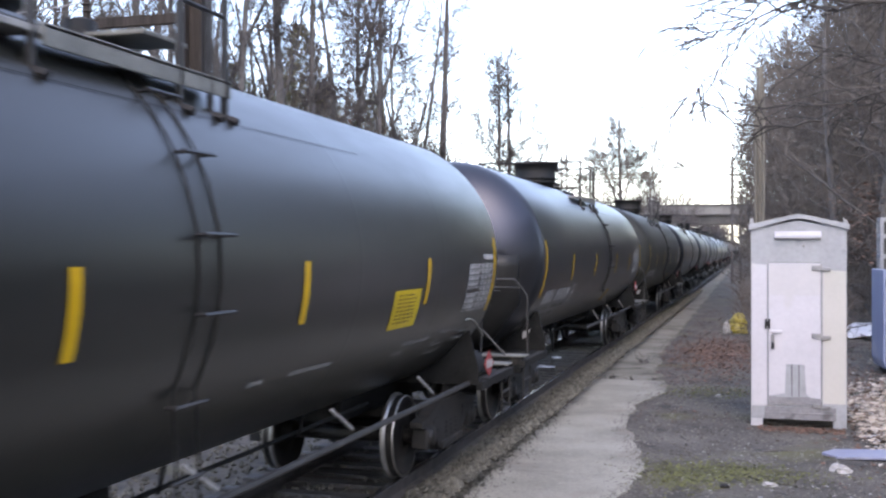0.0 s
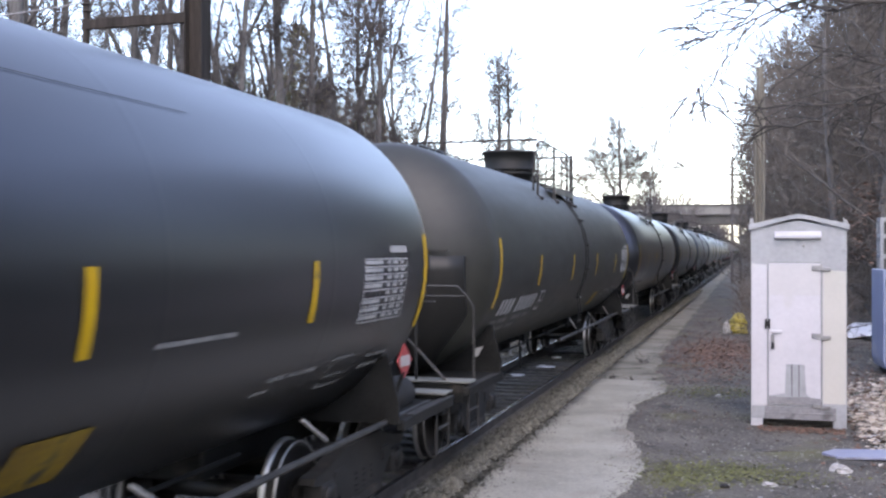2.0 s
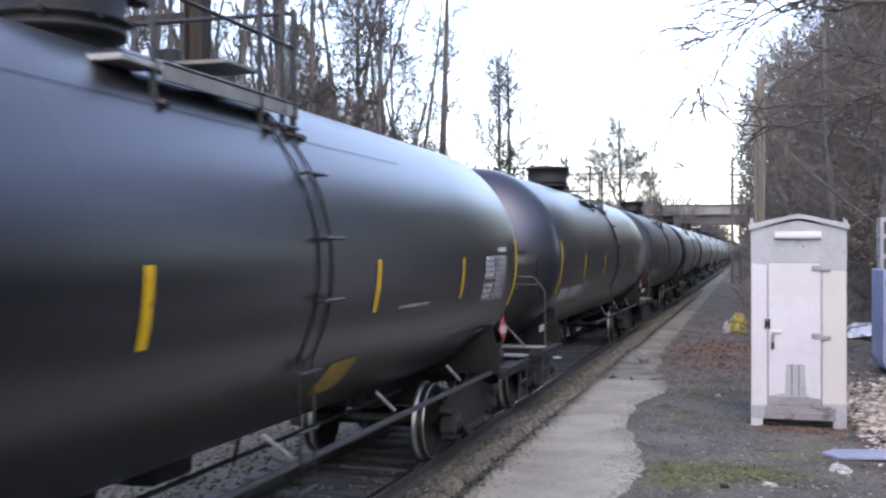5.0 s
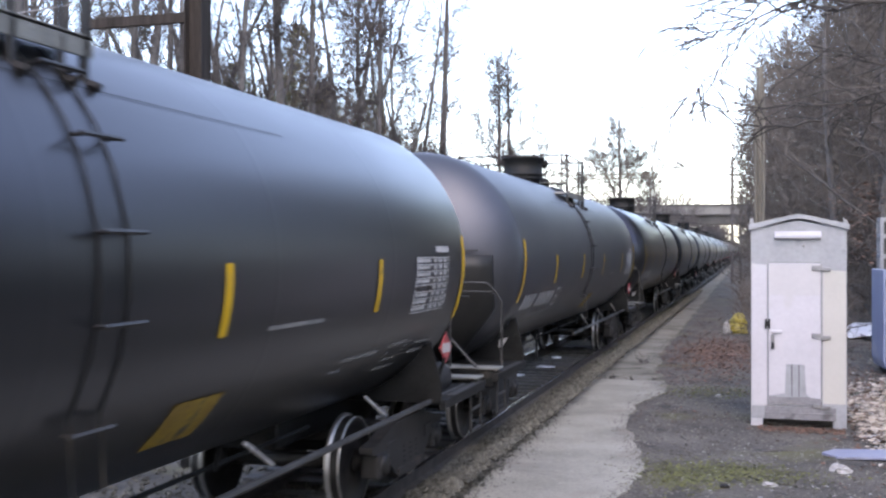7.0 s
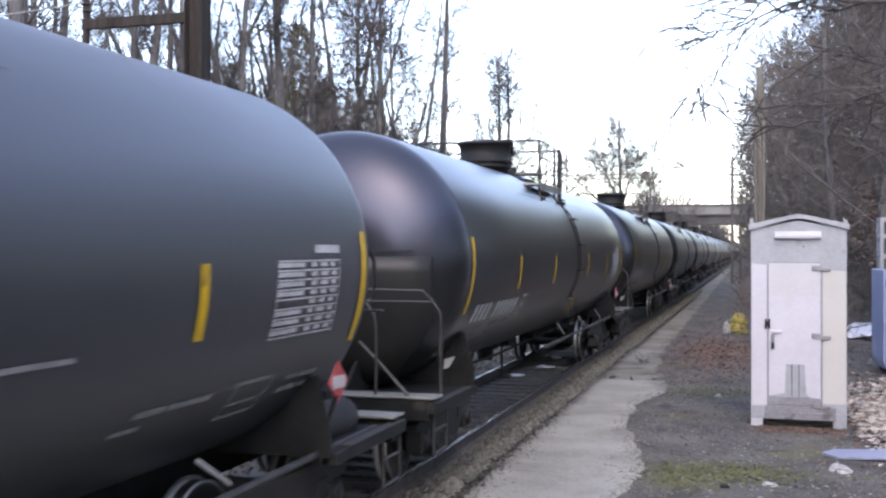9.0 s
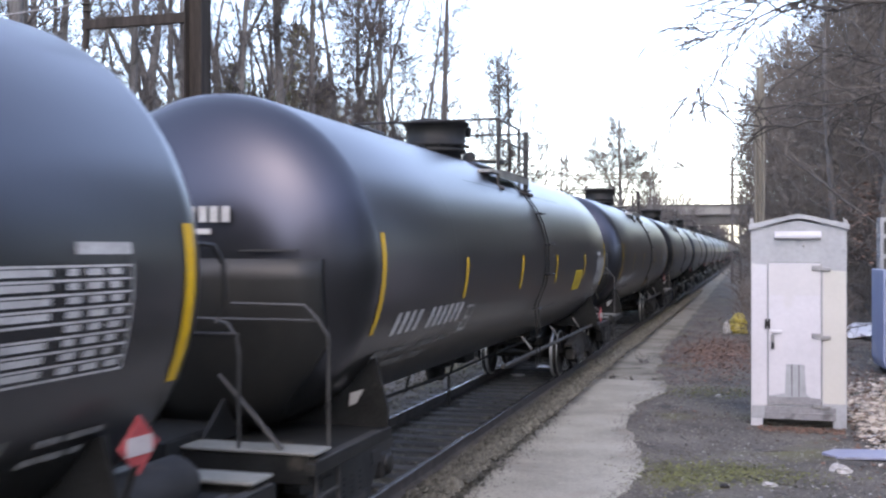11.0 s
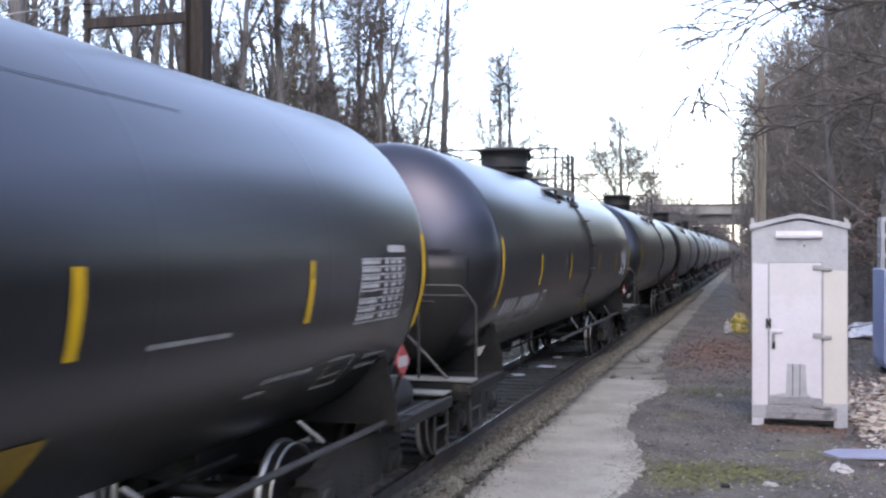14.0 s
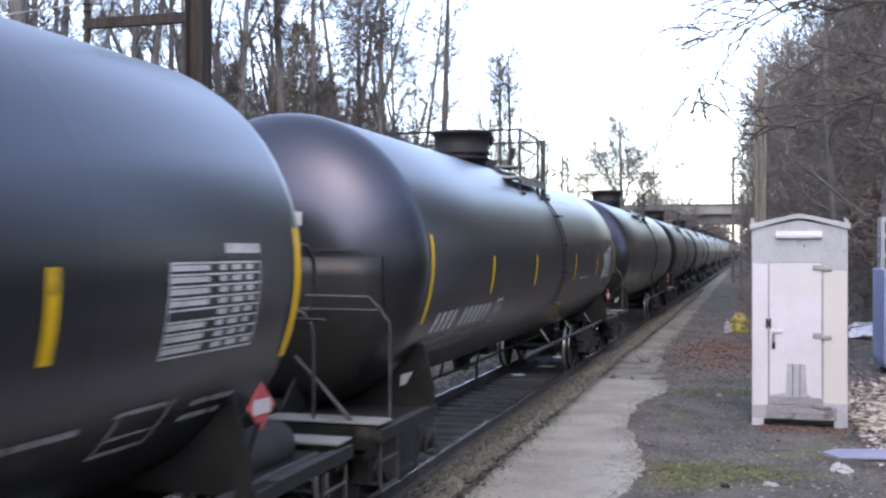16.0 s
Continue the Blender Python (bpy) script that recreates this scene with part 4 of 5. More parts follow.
    lathe(bm, [(0, -0.035), (0.02, -0.03), (0.024, 0)], "y", 8, (0.745, 0, 2.69))
    part("stud", bm, M["steel"], b)
    bm = bmesh.new()
    box(bm, (0.2, -0.012, 0.11), (1.2, 0.0, 0.30), 0.004)
    box(bm, (0.2, -0.028, 0.2), (1.2, -0.012, 0.215), 0.003)
    part("sill_plate", bm, M["alu_dull"], b, "ribbed metal sill")
    for x in (0.0, W - 0.19):
        bm = bmesh.new()
        w = 0.17 if x == 0 else 0.19
        box(bm, (x, 0.0, -0.05), (x + w, 0.12, 0.115), 0.006)
        if x == 0:
            for k in range(4):
                box(bm, (0.03, -0.012, 0.0 + 0.03 * k), (0.13, 0.0, 0.014 + 0.03 * k))
        part("foot", bm, M["alu_white"] if x == 0 else M["alu"], b, "metal foot")
        bm = bmesh.new()
        box(bm, (x, D - 0.15, -0.05), (x + w, D, 0.115), 0.006)
        part("foot", bm, M["alu"], b, "metal foot")
    bm = bmesh.new()
    for y in (0.35, 1.0):
        box(bm, (0.02, y, -0.05), (W - 0.02, y + 0.15, 0.112))
    part("bearer", bm, M["tie"], b, "dark timber bearer")
    return b


make_bungalow()


# ---- poles, wires, bridge ----
def make_column():
    c = thing("catenary_column", "tall rust-brown steel column with a side arm", "column", at=pose(-9.5, 16.8, -0.4))
    bm = bmesh.new()
    H = 11.5
    box(bm, (-0.175, -0.17, 0), (-0.15, 0.17, H))
    box(bm, (0.15, -0.17, 0), (0.175, 0.17, H))
    box(bm, (-0.15, -0.02, 0), (0.15, 0.02, H))
    part("column_shaft", bm, M["rust_pole"], c, "rust-brown wide-flange shaft")
    bm = bmesh.new()
    box(bm, (-2.35, -0.06, 7.1), (-0.175, 0.06, 7.28))
    part("side_arm", bm, M["rust_pole"], c, "rusty steel arm")
    bm = bmesh.new()
    pipe(bm, [(-2.3, 0, 6.75), (-2.3, 0, 7.95)], 0.06, 8)
    for k in range(4):
        lathe(bm, [(0.05, 7.4 + k * 0.13), (0.1, 7.43 + k * 0.13), (0.05, 7.48 + k * 0.13)], "z", 10, (-2.3, 0, 0))
    part("insulator", bm, M["rust_pole"], c)
    bm = bmesh.new()
    box(bm, (-0.35, -0.35, -0.2), (0.35, 0.35, 0.25), 0.03)
    part("footing", bm, M["concrete"], c)


make_column()


def wire(name, pts, r, label, material=None):
    bm = bmesh.new()
    pipe(bm, pts, r, 4)
    return alone(name, bm, material or M["pale_wire"], label, "wire", "overhead wires", "structure")


def sag(a, c, drop, n=14):
    a, c = Vector(a), Vector(c)
    return [a.lerp(c, k / n) - Vector((0, 0, drop * 4 * (k / n) * (1 - k / n))) for k in range(n + 1)]


wire("overhead_wire", sag((-11.8, 16.8, 7.45), (-40, 22, 9.5), 0.5), 0.014, "thin pale overhead wire")
wire("overhead_wire", sag((-11.8, 16.8, 7.2), (-40, 20, 8.2), 0.5), 0.014, "thin pale overhead wire")


def make_gantry():
    g = thing("signal_gantry", "pale steel gantry arm over the track", "gantry", at=pose(-15.6, 90, -0.4))
    bm = bmesh.new()
    for x in (-0.1, 0.35):
        box(bm, (x - 0.06, -0.06, 0), (x + 0.06, 0.06, 11.4))
    for k in range(18):
        pipe(bm, [(-0.1, 0, 0.6 * k + 0.2), (0.35, 0, 0.6 * k + 0.8)], 0.025, 4)
    part("mast", bm, M["bridge_dark"], g)
    bm = bmesh.new()
    for z in (9.1, 9.45):
        box(bm, (0.3, -0.06, z - 0.05), (8.2, 0.06, z + 0.05))
    for k in range(14):
        a = 0.5 + k * 0.54
        pipe(bm, [(a, 0, 9.1), (a + 0.27, 0, 9.45), (a + 0.54, 0, 9.1)], 0.025, 4)
    part("arm", bm, M["wood_pole"], g, "pale lattice arm")
    bm = bmesh.new()
    pipe(bm, [(7.0, 0, 9.1), (8.1, 0, 8.2)], 0.05, 5)
    part("brace", bm, M["bridge"], g)


make_gantry()


def make_pole(at, h, r, label, material, arm=None, sign=False, conduit=False):
    p = thing("utility_pole", label, "pole", "poles beside the track", at=at)
    bm = bmesh.new()
    pipe(bm, [(0, 0, 0), (0, 0, h / 2), (0, 0, h)], r, 10, r1=r * 0.8)
    part("shaft", bm, material, p)
    if arm:
        bm = bmesh.new()
        pipe(bm, [(0, 0, arm[0]), (arm[1], 0, arm[0] - 0.05)], 0.06, 5)
        part("arm", bm, M["bark"], p, "thin side arm")
    if sign:
        bm = bmesh.new()
        box(bm, (-0.32, -0.16, 2.75), (0.32, -0.13, 3.35), 0.02)
        part("sign_plate", bm, M["bridge"], p, "blank pale sign plate")
    if conduit:
        for x in (-0.12, 0.09):
            bm = bmesh.new()
            pipe(bm, [(x, -r, 0.2), (x, -r, h - 0.6)], 0.035, 6)
            part("conduit", bm, material, p)
    return p


make_pole(pose(-1.4, 85, -0.2), 10.1, 0.13, "slim dark pole with a thin side arm and a pale sign", M["bark"], (8.75, -3.5), True)
make_pole(pose(-0.85, 95, -0.2), 7.7, 0.13, "short slim dark pole beside the track", M["bark"])
make_pole(pose(0.24, 30, -0.1), 7.7, 0.115, "weathered grey-green timber pole with conduits", M["wood_pole"], conduit=True)


def make_bridge():
    b = thing("road_bridge", "pale concrete road bridge with railings over the track", "bridge", at=pose(0, 180, 0))
    bm = bmesh.new()
    box(bm, (-34, 0, 8.35), (30, 9, 8.75))
    part("soffit", bm, M["bridge_dark"], b)
    bm = bmesh.new()
    box(bm, (-34, -0.25, 8.55), (30, 0.0, 9.9))
    part("girder", bm, M["bridge"], b, "pale concrete girder")
    for y in (0.6, 3.2, 5.8, 8.2):
        bm = bmesh.new()
        box(bm, (-34, y, 6.9), (30, y + 0.4, 8.36))
        part("deck_beam", bm, M["bridge_dark"], b, "dark steel deck beam")
    bm = bmesh.new()
    box(bm, (-34, -0.45, 9.9), (30, 9, 10.25), 0.03)
    part("deck", bm, M["bridge_dark"], b, "dark deck edge")
    bm = bmesh.new()
    for z in (10.55, 10.85, 11.15):
        box(bm, (-34, -0.4, z - 0.06), (30, -0.28, z + 0.06))
    part("railing", bm, M["bridge"], b, "pale bridge railing")
    for k in range(27):
        bm = bmesh.new()
        x = -34 + k * 2.45
        box(bm, (x - 0.08, -0.42, 10.2), (x + 0.08, -0.26, 11.22))
        part("railing_post", bm, M["bridge"], b)
    for x in (-13.5, 6.5):
        bm = bmesh.new()
        box(bm, (x - 1.0, 0.3, -0.5), (x + 1.0, 8.6, 8.4), 0.05)
        part("pier", bm, M["bridge"], b, "concrete pier")


make_bridge()


# ---- trees ----
def tube_raw(v, f, pts, r0, r1, n):
    base = len(v)
    m = len(pts)
    for i, p in enumerate(pts):
        d = (pts[min(i + 1, m - 1)] - pts[max(i - 1, 0)]).normalized()
        a = d.cross(Vector((0.3, 0.2, 1.0)) if abs(d.z) < 0.9 else Vector((1, 0, 0))).normalized()
        c = d.cross(a)
        r = r0 + (r1 - r0) * i / (m - 1)
        for k in range(n):
            t = 2 * math.pi * k / n
            q = p + r * (math.cos(t) * a + math.sin(t) * c)
            v.append((q.x, q.y, q.z))
    for i in range(m - 1):
        for k in range(n):
            f.append((base + i * n + k, base + i * n + (k + 1) % n, base + (i + 1) * n + (k + 1) % n, base + (i + 1) * n + k))


def wander(rng, p, d, length, segs, bend, up):
    pts = [p.copy()]
    d = d.normalized()
    for _ in range(segs):
        d = (d + Vector((rng.gauss(0, bend), rng.gauss(0, bend), rng.gauss(0, bend) + up))).normalized()
        p = p + d * (length / segs)
        pts.append(p.copy())
    return pts


def along(pts, t):
    k = min(len(pts) - 2, int(t * (len(pts) - 1)))
    u = t * (len(pts) - 1) - k
    return pts[k].lerp(pts[k + 1], u), (pts[k + 1] - pts[k]).normalized()


def side_dir(rng, d, angle):
    a = d.orthogonal().normalized()
    c = d.cross(a)
    t = rng.uniform(0, 6.283)
    return d * math.cos(angle) + (a * math.cos(t) + c * math.sin(t)) * math.sin(angle)


def grow_tree(seed, height, r, clear, counts, fork=0, up=0.05, limb=0.42, leaves=0, lean=0.0, twig=0.009, bend=0.05, limbs=(), spray=1.0):
    """Trunk and limbs in one list, twigs in another, dry leaves in a third."""
    rng = random.Random(seed)
    tv, tf, cv, cf, leaf = [], [], [], [], []
    stems = [(wander(rng, Vector((0, 0, -0.4)), Vector((lean, rng.gauss(0, 0.8 * bend), 1)), height, 12, bend, 0.03), r)]
    for k in range(fork):
        p, d = along(stems[0][0], rng.uniform(0.2, 0.4))
        stems.append((wander(rng, p, side_dir(rng, d, radians(rng.uniform(12, 26))), height * 0.7, 10, 0.07, 0.06), r * 0.62))
    for at, way, ln, lr in limbs:
        p, d = along(stems[0][0], at)
        stems.append((wander(rng, p, Vector(way), ln, 8, 0.09, 0.05), lr))
    for pts, rr in stems:
        tube_raw(tv, tf, pts, rr, rr * 0.25, 8)
        c0 = clear if rr == r else 0.15
        for k in range(counts[0]):
            t = c0 + (0.98 - c0) * (k + rng.random()) / counts[0]
            p, d = along(pts, t)
            ln = height * limb * (1.1 - t) * (1.0 if rr == r else 0.5) * rng.uniform(0.6, 1.2) + 0.5
            lr = max(0.012, rr * (1 - 0.88 * t) * rng.uniform(0.2, 0.4))
            lp = wander(rng, p, side_dir(rng, d, radians(rng.uniform(35, 75))), ln, 6, 0.12, up)
            tube_raw(tv, tf, lp, lr, lr * 0.2, 5)
            for _ in range(counts[1]):
                q, e = along(lp, rng.uniform(0.15, 1))
                bl = (ln * rng.uniform(0.2, 0.45) + 0.2) * spray
                bp = wander(rng, q, side_dir(rng, e, radians(rng.uniform(25, 65))), bl, 4, 0.14, up)
                tube_raw(cv, cf, bp, max(twig * 1.2, lr * 0.4), twig * 0.6, 3)
                for _ in range(counts[2]):
                    q2, e2 = along(bp, rng.uniform(0.1, 1))
                    tp = wander(rng, q2, side_dir(rng, e2, radians(rng.uniform(20, 60))), bl * rng.uniform(0.25, 0.55), 1, 0.14, up)
                    tube_raw(cv, cf, tp, twig, twig * 0.45, 3)
                    if leaves and rng.random() < leaves:
                        leaf.append(tp[-1])
    return tv, tf, cv, cf, leaf


def plant(proto_data, label, at, twig, group):
    tv, tf, cv, cf, leaf = proto_data
    t = thing("tree", label, "tree", group, at=at)
    for nm, v, f, m in (("trunk", tv, tf, M["bark"]), ("crown", cv, cf, twig)):
        ob = raw(nm, v, f, m, "", "", parent=t)
        ob.data.polygons.foreach_set("use_smooth", [True] * len(ob.data.polygons))
    if leaf:
        rng = random.Random(1)
        v, f = [], []
        for p in leaf:
            for _ in range(3):
                b = len(v)
                o = p + Vector((rng.gauss(0, 0.12), rng.gauss(0, 0.12), rng.gauss(0, 0.12)))
                a, c = Vector((rng.gauss(0, 1), rng.gauss(0, 1), rng.gauss(0, 1))).normalized() * 0.055, Vector((rng.gauss(0, 1), rng.gauss(0, 1), rng.gauss(0, 1))).normalized() * 0.035
                v += [tuple(o + a), tuple(o + c), tuple(o - a), tuple(o - c)]
                f.append((b, b + 1, b + 2, b + 3))
        raw("leaves", v, f, M["leaf_dry"], "dry red-brown leaves still on the twigs", "", parent=t)
    return t


def spot(rng, x, y, s=1.0):
    return Matrix.Translation((x, y, ground_height(x, y))) @ Euler((0, 0, rng.uniform(0, 6.28))).to_matrix().to_4x4() @ Matrix.Diagonal((s, s, s * rng.uniform(0.92, 1.1), 1))


rng = random.Random(21)
WOOD_L = "tree in the bare wood beyond the track"
bare = "bare grey-barked deciduous tree in winter"
protos = [plant(grow_tree(1, 18, 0.31, 0.3, (15, 5, 6)), bare, spot(rng, -29, 38), M["twig"], WOOD_L),
          plant(grow_tree(2, 17, 0.36, 0.2, (12, 6, 6), fork=2, lean=0.05), "bare forked tree with wide rising limbs", spot(rng, -26, 56), M["twig"], WOOD_L),
          plant(grow_tree(3, 19, 0.26, 0.35, (16, 5, 6)), bare, spot(rng, -27, 42), M["twig"], WOOD_L),
          plant(grow_tree(4, 14, 0.12, 0.2, (15, 5, 6), up=0.1), "slender bare young tree among taller ones", spot(rng, -24, 44), M["twig"], WOOD_L),
          plant(grow_tree(6, 17, 0.29, 0.2, (13, 6, 6), fork=1, up=0.08), "bare double-stemmed tree with rising limbs", spot(rng, -24, 66), M["twig"], WOOD_L)]
# the trunks that stand out, by their distance behind the track: place, trunk radius, height, lean, forks
HEROES = ((-19.6, 24.0, 0.12, 17, 0.0, 0), (-19.25, 25.0, 0.13, 18, -0.02, 0), (-19.2, 26.0, 0.125, 18, 0.01, 0), (-22.1, 31.0, 0.09, 15, 0.0, 0),
          (-18.7, 29.0, 0.15, 19, 0.0, 0), (-22.7, 36.0, 0.1, 16, 0.02, 0), (-19.9, 33.0, 0.135, 18, -0.01, 0), (-16.45, 31.0, 0.14, 18, 0.025, 0),
          (-15.45, 36.0, 0.145, 19, 0.0, 0), (-17.0, 43.0, 0.14, 18, 0.0, 0), (-17.15, 45.0, 0.15, 18, 0.02, 0), (-16.4, 50.0, 0.12, 17, 0.0, 1), (-19.7, 58.0, 0.14, 18, 0.0, 1))
for k, (x, y, r, h, lean, fork) in enumerate(HEROES):
    plant(grow_tree(60 + k, h, r * 1.25, 0.3, (20, 7, 7), fork=fork, lean=lean, bend=0.022, limb=0.32, up=0.06, twig=0.012, leaves=0.12 if k > 8 else 0), bare, Matrix.Translation((x, y, ground_height(x, y))), M["twig"], WOOD_L)
crooked = grow_tree(81, 18, 0.27, 0.5, (15, 7, 7), twig=0.012, lean=-0.03, bend=0.035, limb=0.34, up=0.06,
                    limbs=((0.43, (-0.8, 0, 0.75), 6.5, 0.085), (0.52, (-0.55, 0.1, 0.9), 6.0, 0.08), (0.5, (0.5, 0.2, 0.9), 5.5, 0.07), (0.34, (0.6, -0.2, 0.6), 4.0, 0.05)))
plant(crooked, "bare crooked tree with thick rising limbs", Matrix.Translation((-16.45, 36.0, -0.6)), M["twig"], WOOD_L)
forked = grow_tree(82, 17, 0.2, 0.45, (16, 7, 7), twig=0.013, leaves=0.08, bend=0.02, limb=0.3, up=0.07,
                   limbs=((0.58, (-0.42, 0, 0.9), 6.0, 0.08), (0.6, (0.5, 0, 0.9), 6.0, 0.085), (0.7, (-0.5, 0.3, 0.8), 4.0, 0.05)))
plant(forked, "bare tree forking into two rising limbs", Matrix.Translation((-15.95, 44.0, -0.6)), M["twig"], WOOD_L)
for k in range(80):
    x = -rng.uniform(21, 52)
    y = -x * rng.uniform(1.0, 3.0)
    copy_thing(protos[rng.choice((0, 2, 3, 3, 4, 1))], spot(rng, x, y, rng.uniform(0.7, 1.05)))
plant(grow_tree(8, 19, 0.3, 0.2, (26, 7, 4), leaves=0.5, up=0.02, limb=0.2, twig=0.018, bend=0.012), "slim tree keeping dry red-brown leaves", spot(rng, -16.2, 54.6), M["twig"], WOOD_L)
plant(grow_tree(9, 14.6, 0.19, 0.2, (30, 8, 6), leaves=0.06, up=0.12, limb=0.3, spray=1.5, twig=0.015, bend=0.02), "slim tall tree with few dry leaves", Matrix.Translation((-14.3, 60, -0.6)), M["twig"], WOOD_L)
plant(grow_tree(19, 15.2, 0.19, 0.2, (32, 8, 6), leaves=0.06, up=0.12, limb=0.3, spray=1.5, twig=0.015, bend=0.015), "slim tall tree with few dry leaves", Matrix.Translation((-13.4, 61, -0.6)), M["twig"], WOOD_L)
plant(grow_tree(10, 20, 0.36, 0.5, (13, 9, 8), up=0.06, limb=0.3, twig=0.017, bend=0.03, spray=1.9,
                        limbs=((0.36, (-0.85, 0, 0.75), 10.5, 0.16), (0.38, (0.85, 0.1, 0.75), 10, 0.16), (0.42, (-0.5, 0.3, 0.95), 11, 0.15), (0.44, (0.45, -0.3, 0.95), 11, 0.15), (0.5, (0.15, 0.2, 1), 9, 0.12), (0.5, (-0.7, 0.2, 0.8), 7, 0.1), (0.52, (0.7, 0.2, 0.8), 7, 0.1))),
              "broad round-crowned bare tree far along the track", Matrix.Translation((-15.2, 130, -0.6)), M["twig"], WOOD_L)
small = plant(grow_tree(14, 12, 0.13, 0.2, (16, 6, 5), up=0.06, limb=0.3, spray=1.6, twig=0.018), "small bare tree beyond the track", spot(rng, -14.2, 72), M["twig"], WOOD_L)
for x, y, s in ((-13.9, 76, 0.7), (-15, 84, 0.62), (-14.6, 88, 0.75), (-17, 100, 0.7), (-18, 106, 0.8), (-20, 118, 0.8)):
    copy_thing(small, spot(rng, x, y, s))
for k in range(16):
    y = rng.uniform(150, 300)
    copy_thing(protos[(1, 4, 0)[k % 3]], spot(rng, -rng.uniform(14, 22) * (y / 230), y, rng.uniform(0.7, 1.0)))


def twig_field(name, boxes, count, rng, length, material, label, lo=0.4, tall=1.0, spread=1.3, thick=0.0055, parent=None):
    v, f = [], []
    for _ in range(count):
        x0, x1, y0, y1, z1 = rng.choice(boxes)
        x, y = rng.uniform(x0, x1), rng.uniform(y0, y1)
        z = ground_height(x, y) + z1 * rng.random() ** spread
        d = Vector((rng.gauss(0, 0.6), rng.gauss(0, 0.6), rng.uniform(lo, 1.2) * tall))
        ln = length * rng.uniform(0.4, 1.3)
        pts = wander(rng, Vector((x, y, z)), d, ln, 2, 0.3, -0.02)
        rad = thick * rng.uniform(0.7, 1.8) * (1 + max(0, y) / 45)
        tube_raw(v, f, pts, rad, rad * 0.4, 3)
    return raw(name, v, f, material, label, "brush", kind="stuff", parent=parent)


rng = random.Random(33)
twig_field("far_woods", [(-30, -10, 195, 260, 10), (-26, -12, 140, 190, 8), (-2.0, 14, 192, 330, 12), (-11, -7.5, 250, 330, 8)], 4600, rng, 4.0, M["twig"], "grey far line of bare trees along the track", 0.3, thick=0.016)
twig_field("far_brush", [(-17, -10.5, 150, 176, 11), (-12.5, -8, 160, 177, 9)], 1800, rng, 2.2, M["twig"], "grey-brown far brush before the bridge", 0.3, thick=0.0065)
twig_field("understory_brush", [(-30, -15, 22, 70, 4.5), (-24, -14, 40, 90, 4)], 6000, rng, 2.0, M["twig_warm"], "tangle of bare brown undergrowth beyond the track")
twig_field("wood_thicket", [(-22, -16.5, 38, 56, 9), (-19, -15.5, 44, 58, 7.5), (-30, -19, 24, 40, 8), (-18, -14.5, 50, 64, 7)], 10000, rng, 2.2, M["twig_warm"], "grey-brown thicket of saplings between the trunks", 0.3, spread=0.9, thick=0.008)


def evergreen(seed, h, r, at, label):
    rng = random.Random(seed)
    t = thing("evergreen_shrub", label, "shrub", "evergreens beyond the track", at=at)
    v, f = [], []
    tube_raw(v, f, [Vector((0, 0, -0.2)), Vector((0, 0, h * 0.5)), Vector((0, 0, h * 0.96))], 0.09, 0.015, 6)
    raw("trunk", v, f, M["bark"], "", "", parent=t)
    v, f = [], []
    for _ in range(7500):
        u = rng.random() ** 0.8
        rad = r * (1 - u) ** 0.5 * math.sqrt(rng.random()) * rng.uniform(0.6, 1.15)
        a = rng.uniform(0, 6.283)
        o = Vector((rad * math.cos(a), rad * math.sin(a), 0.3 + u * h))
        p = Vector((math.cos(a), math.sin(a), rng.uniform(-0.2, 0.9))).normalized() * rng.uniform(0.1, 0.3)
        q = Vector((-math.sin(a), math.cos(a), rng.gauss(0, 0.4))) * 0.035
        b = len(v)
        v += [tuple(o - q), tuple(o + q), tuple(o + p)]
        f.append((b, b + 1, b + 2))
    raw("crown", v, f, M["evergreen"], "", "", parent=t)
    return t


eg = evergreen(1, 10.0, 2.2, spot(rng, -19, 36.5), "dull green evergreen among bare trunks")
for x, y, s in ((-21, 47, 1.25), (-20, 43, 1.1), (-19.4, 46, 1.05), (-18.6, 48, 0.95), (-23, 55, 1.2), (-22, 60, 1.2), (-18.5, 33.5, 0.8), (-18, 20, 0.8)):
    copy_thing(eg, spot(rng, x, y, s))

# the wooded bank on the near side
WOOD_R = "tree in the dense wood beside the path"
rng = random.Random(44)
warm = "bare brown-grey tree with tangled twigs"
rp = [plant(grow_tree(31, 15, 0.16, 0.12, (16, 5, 5), up=0.06, limb=0.25), warm, spot(rng, 4.2, 36), M["twig_warm"], WOOD_R),
      plant(grow_tree(32, 13, 0.13, 0.1, (16, 5, 5), fork=1, up=0.07, limb=0.25), warm, spot(rng, 6.5, 31), M["twig_warm"], WOOD_R),
      plant(grow_tree(33, 16, 0.2, 0.15, (16, 5, 5), up=0.06, limb=0.27), warm, spot(rng, 8.5, 42), M["twig_warm"], WOOD_R)]
for k in range(52):
    y = 30 + 120 * rng.random() ** 1.3
    x = rng.uniform(2.3 + max(0, 40 - y) * 0.16, 6 + y * 0.16)
    copy_thing(rp[k % 3], spot(rng, x, y, rng.uniform(0.85, 1.2)))
twig_field("bank_canopy", [(2.8, 9, 34, 58, 17), (4, 12, 30, 50, 16)], 6000, rng, 2.4, M["twig_warm"], "high bare twigs and vines over the bank", 0.0, spread=0.6, thick=0.0065)
twig_field("bank_edge", [(-0.7, 1.5, 58, 80, 11.5), (0.3, 3, 50, 66, 12.4), (0.0, 3.5, 62, 80, 15), (2.3, 6, 42, 58, 17.5), (3.3, 8, 38, 52, 17), (1.2, 4.5, 40, 52, 10.5)], 9000, rng, 2.2, M["twig_warm"], "bare twiggy edge of the wood above the path", 0.1, spread=0.75, thick=0.0065)
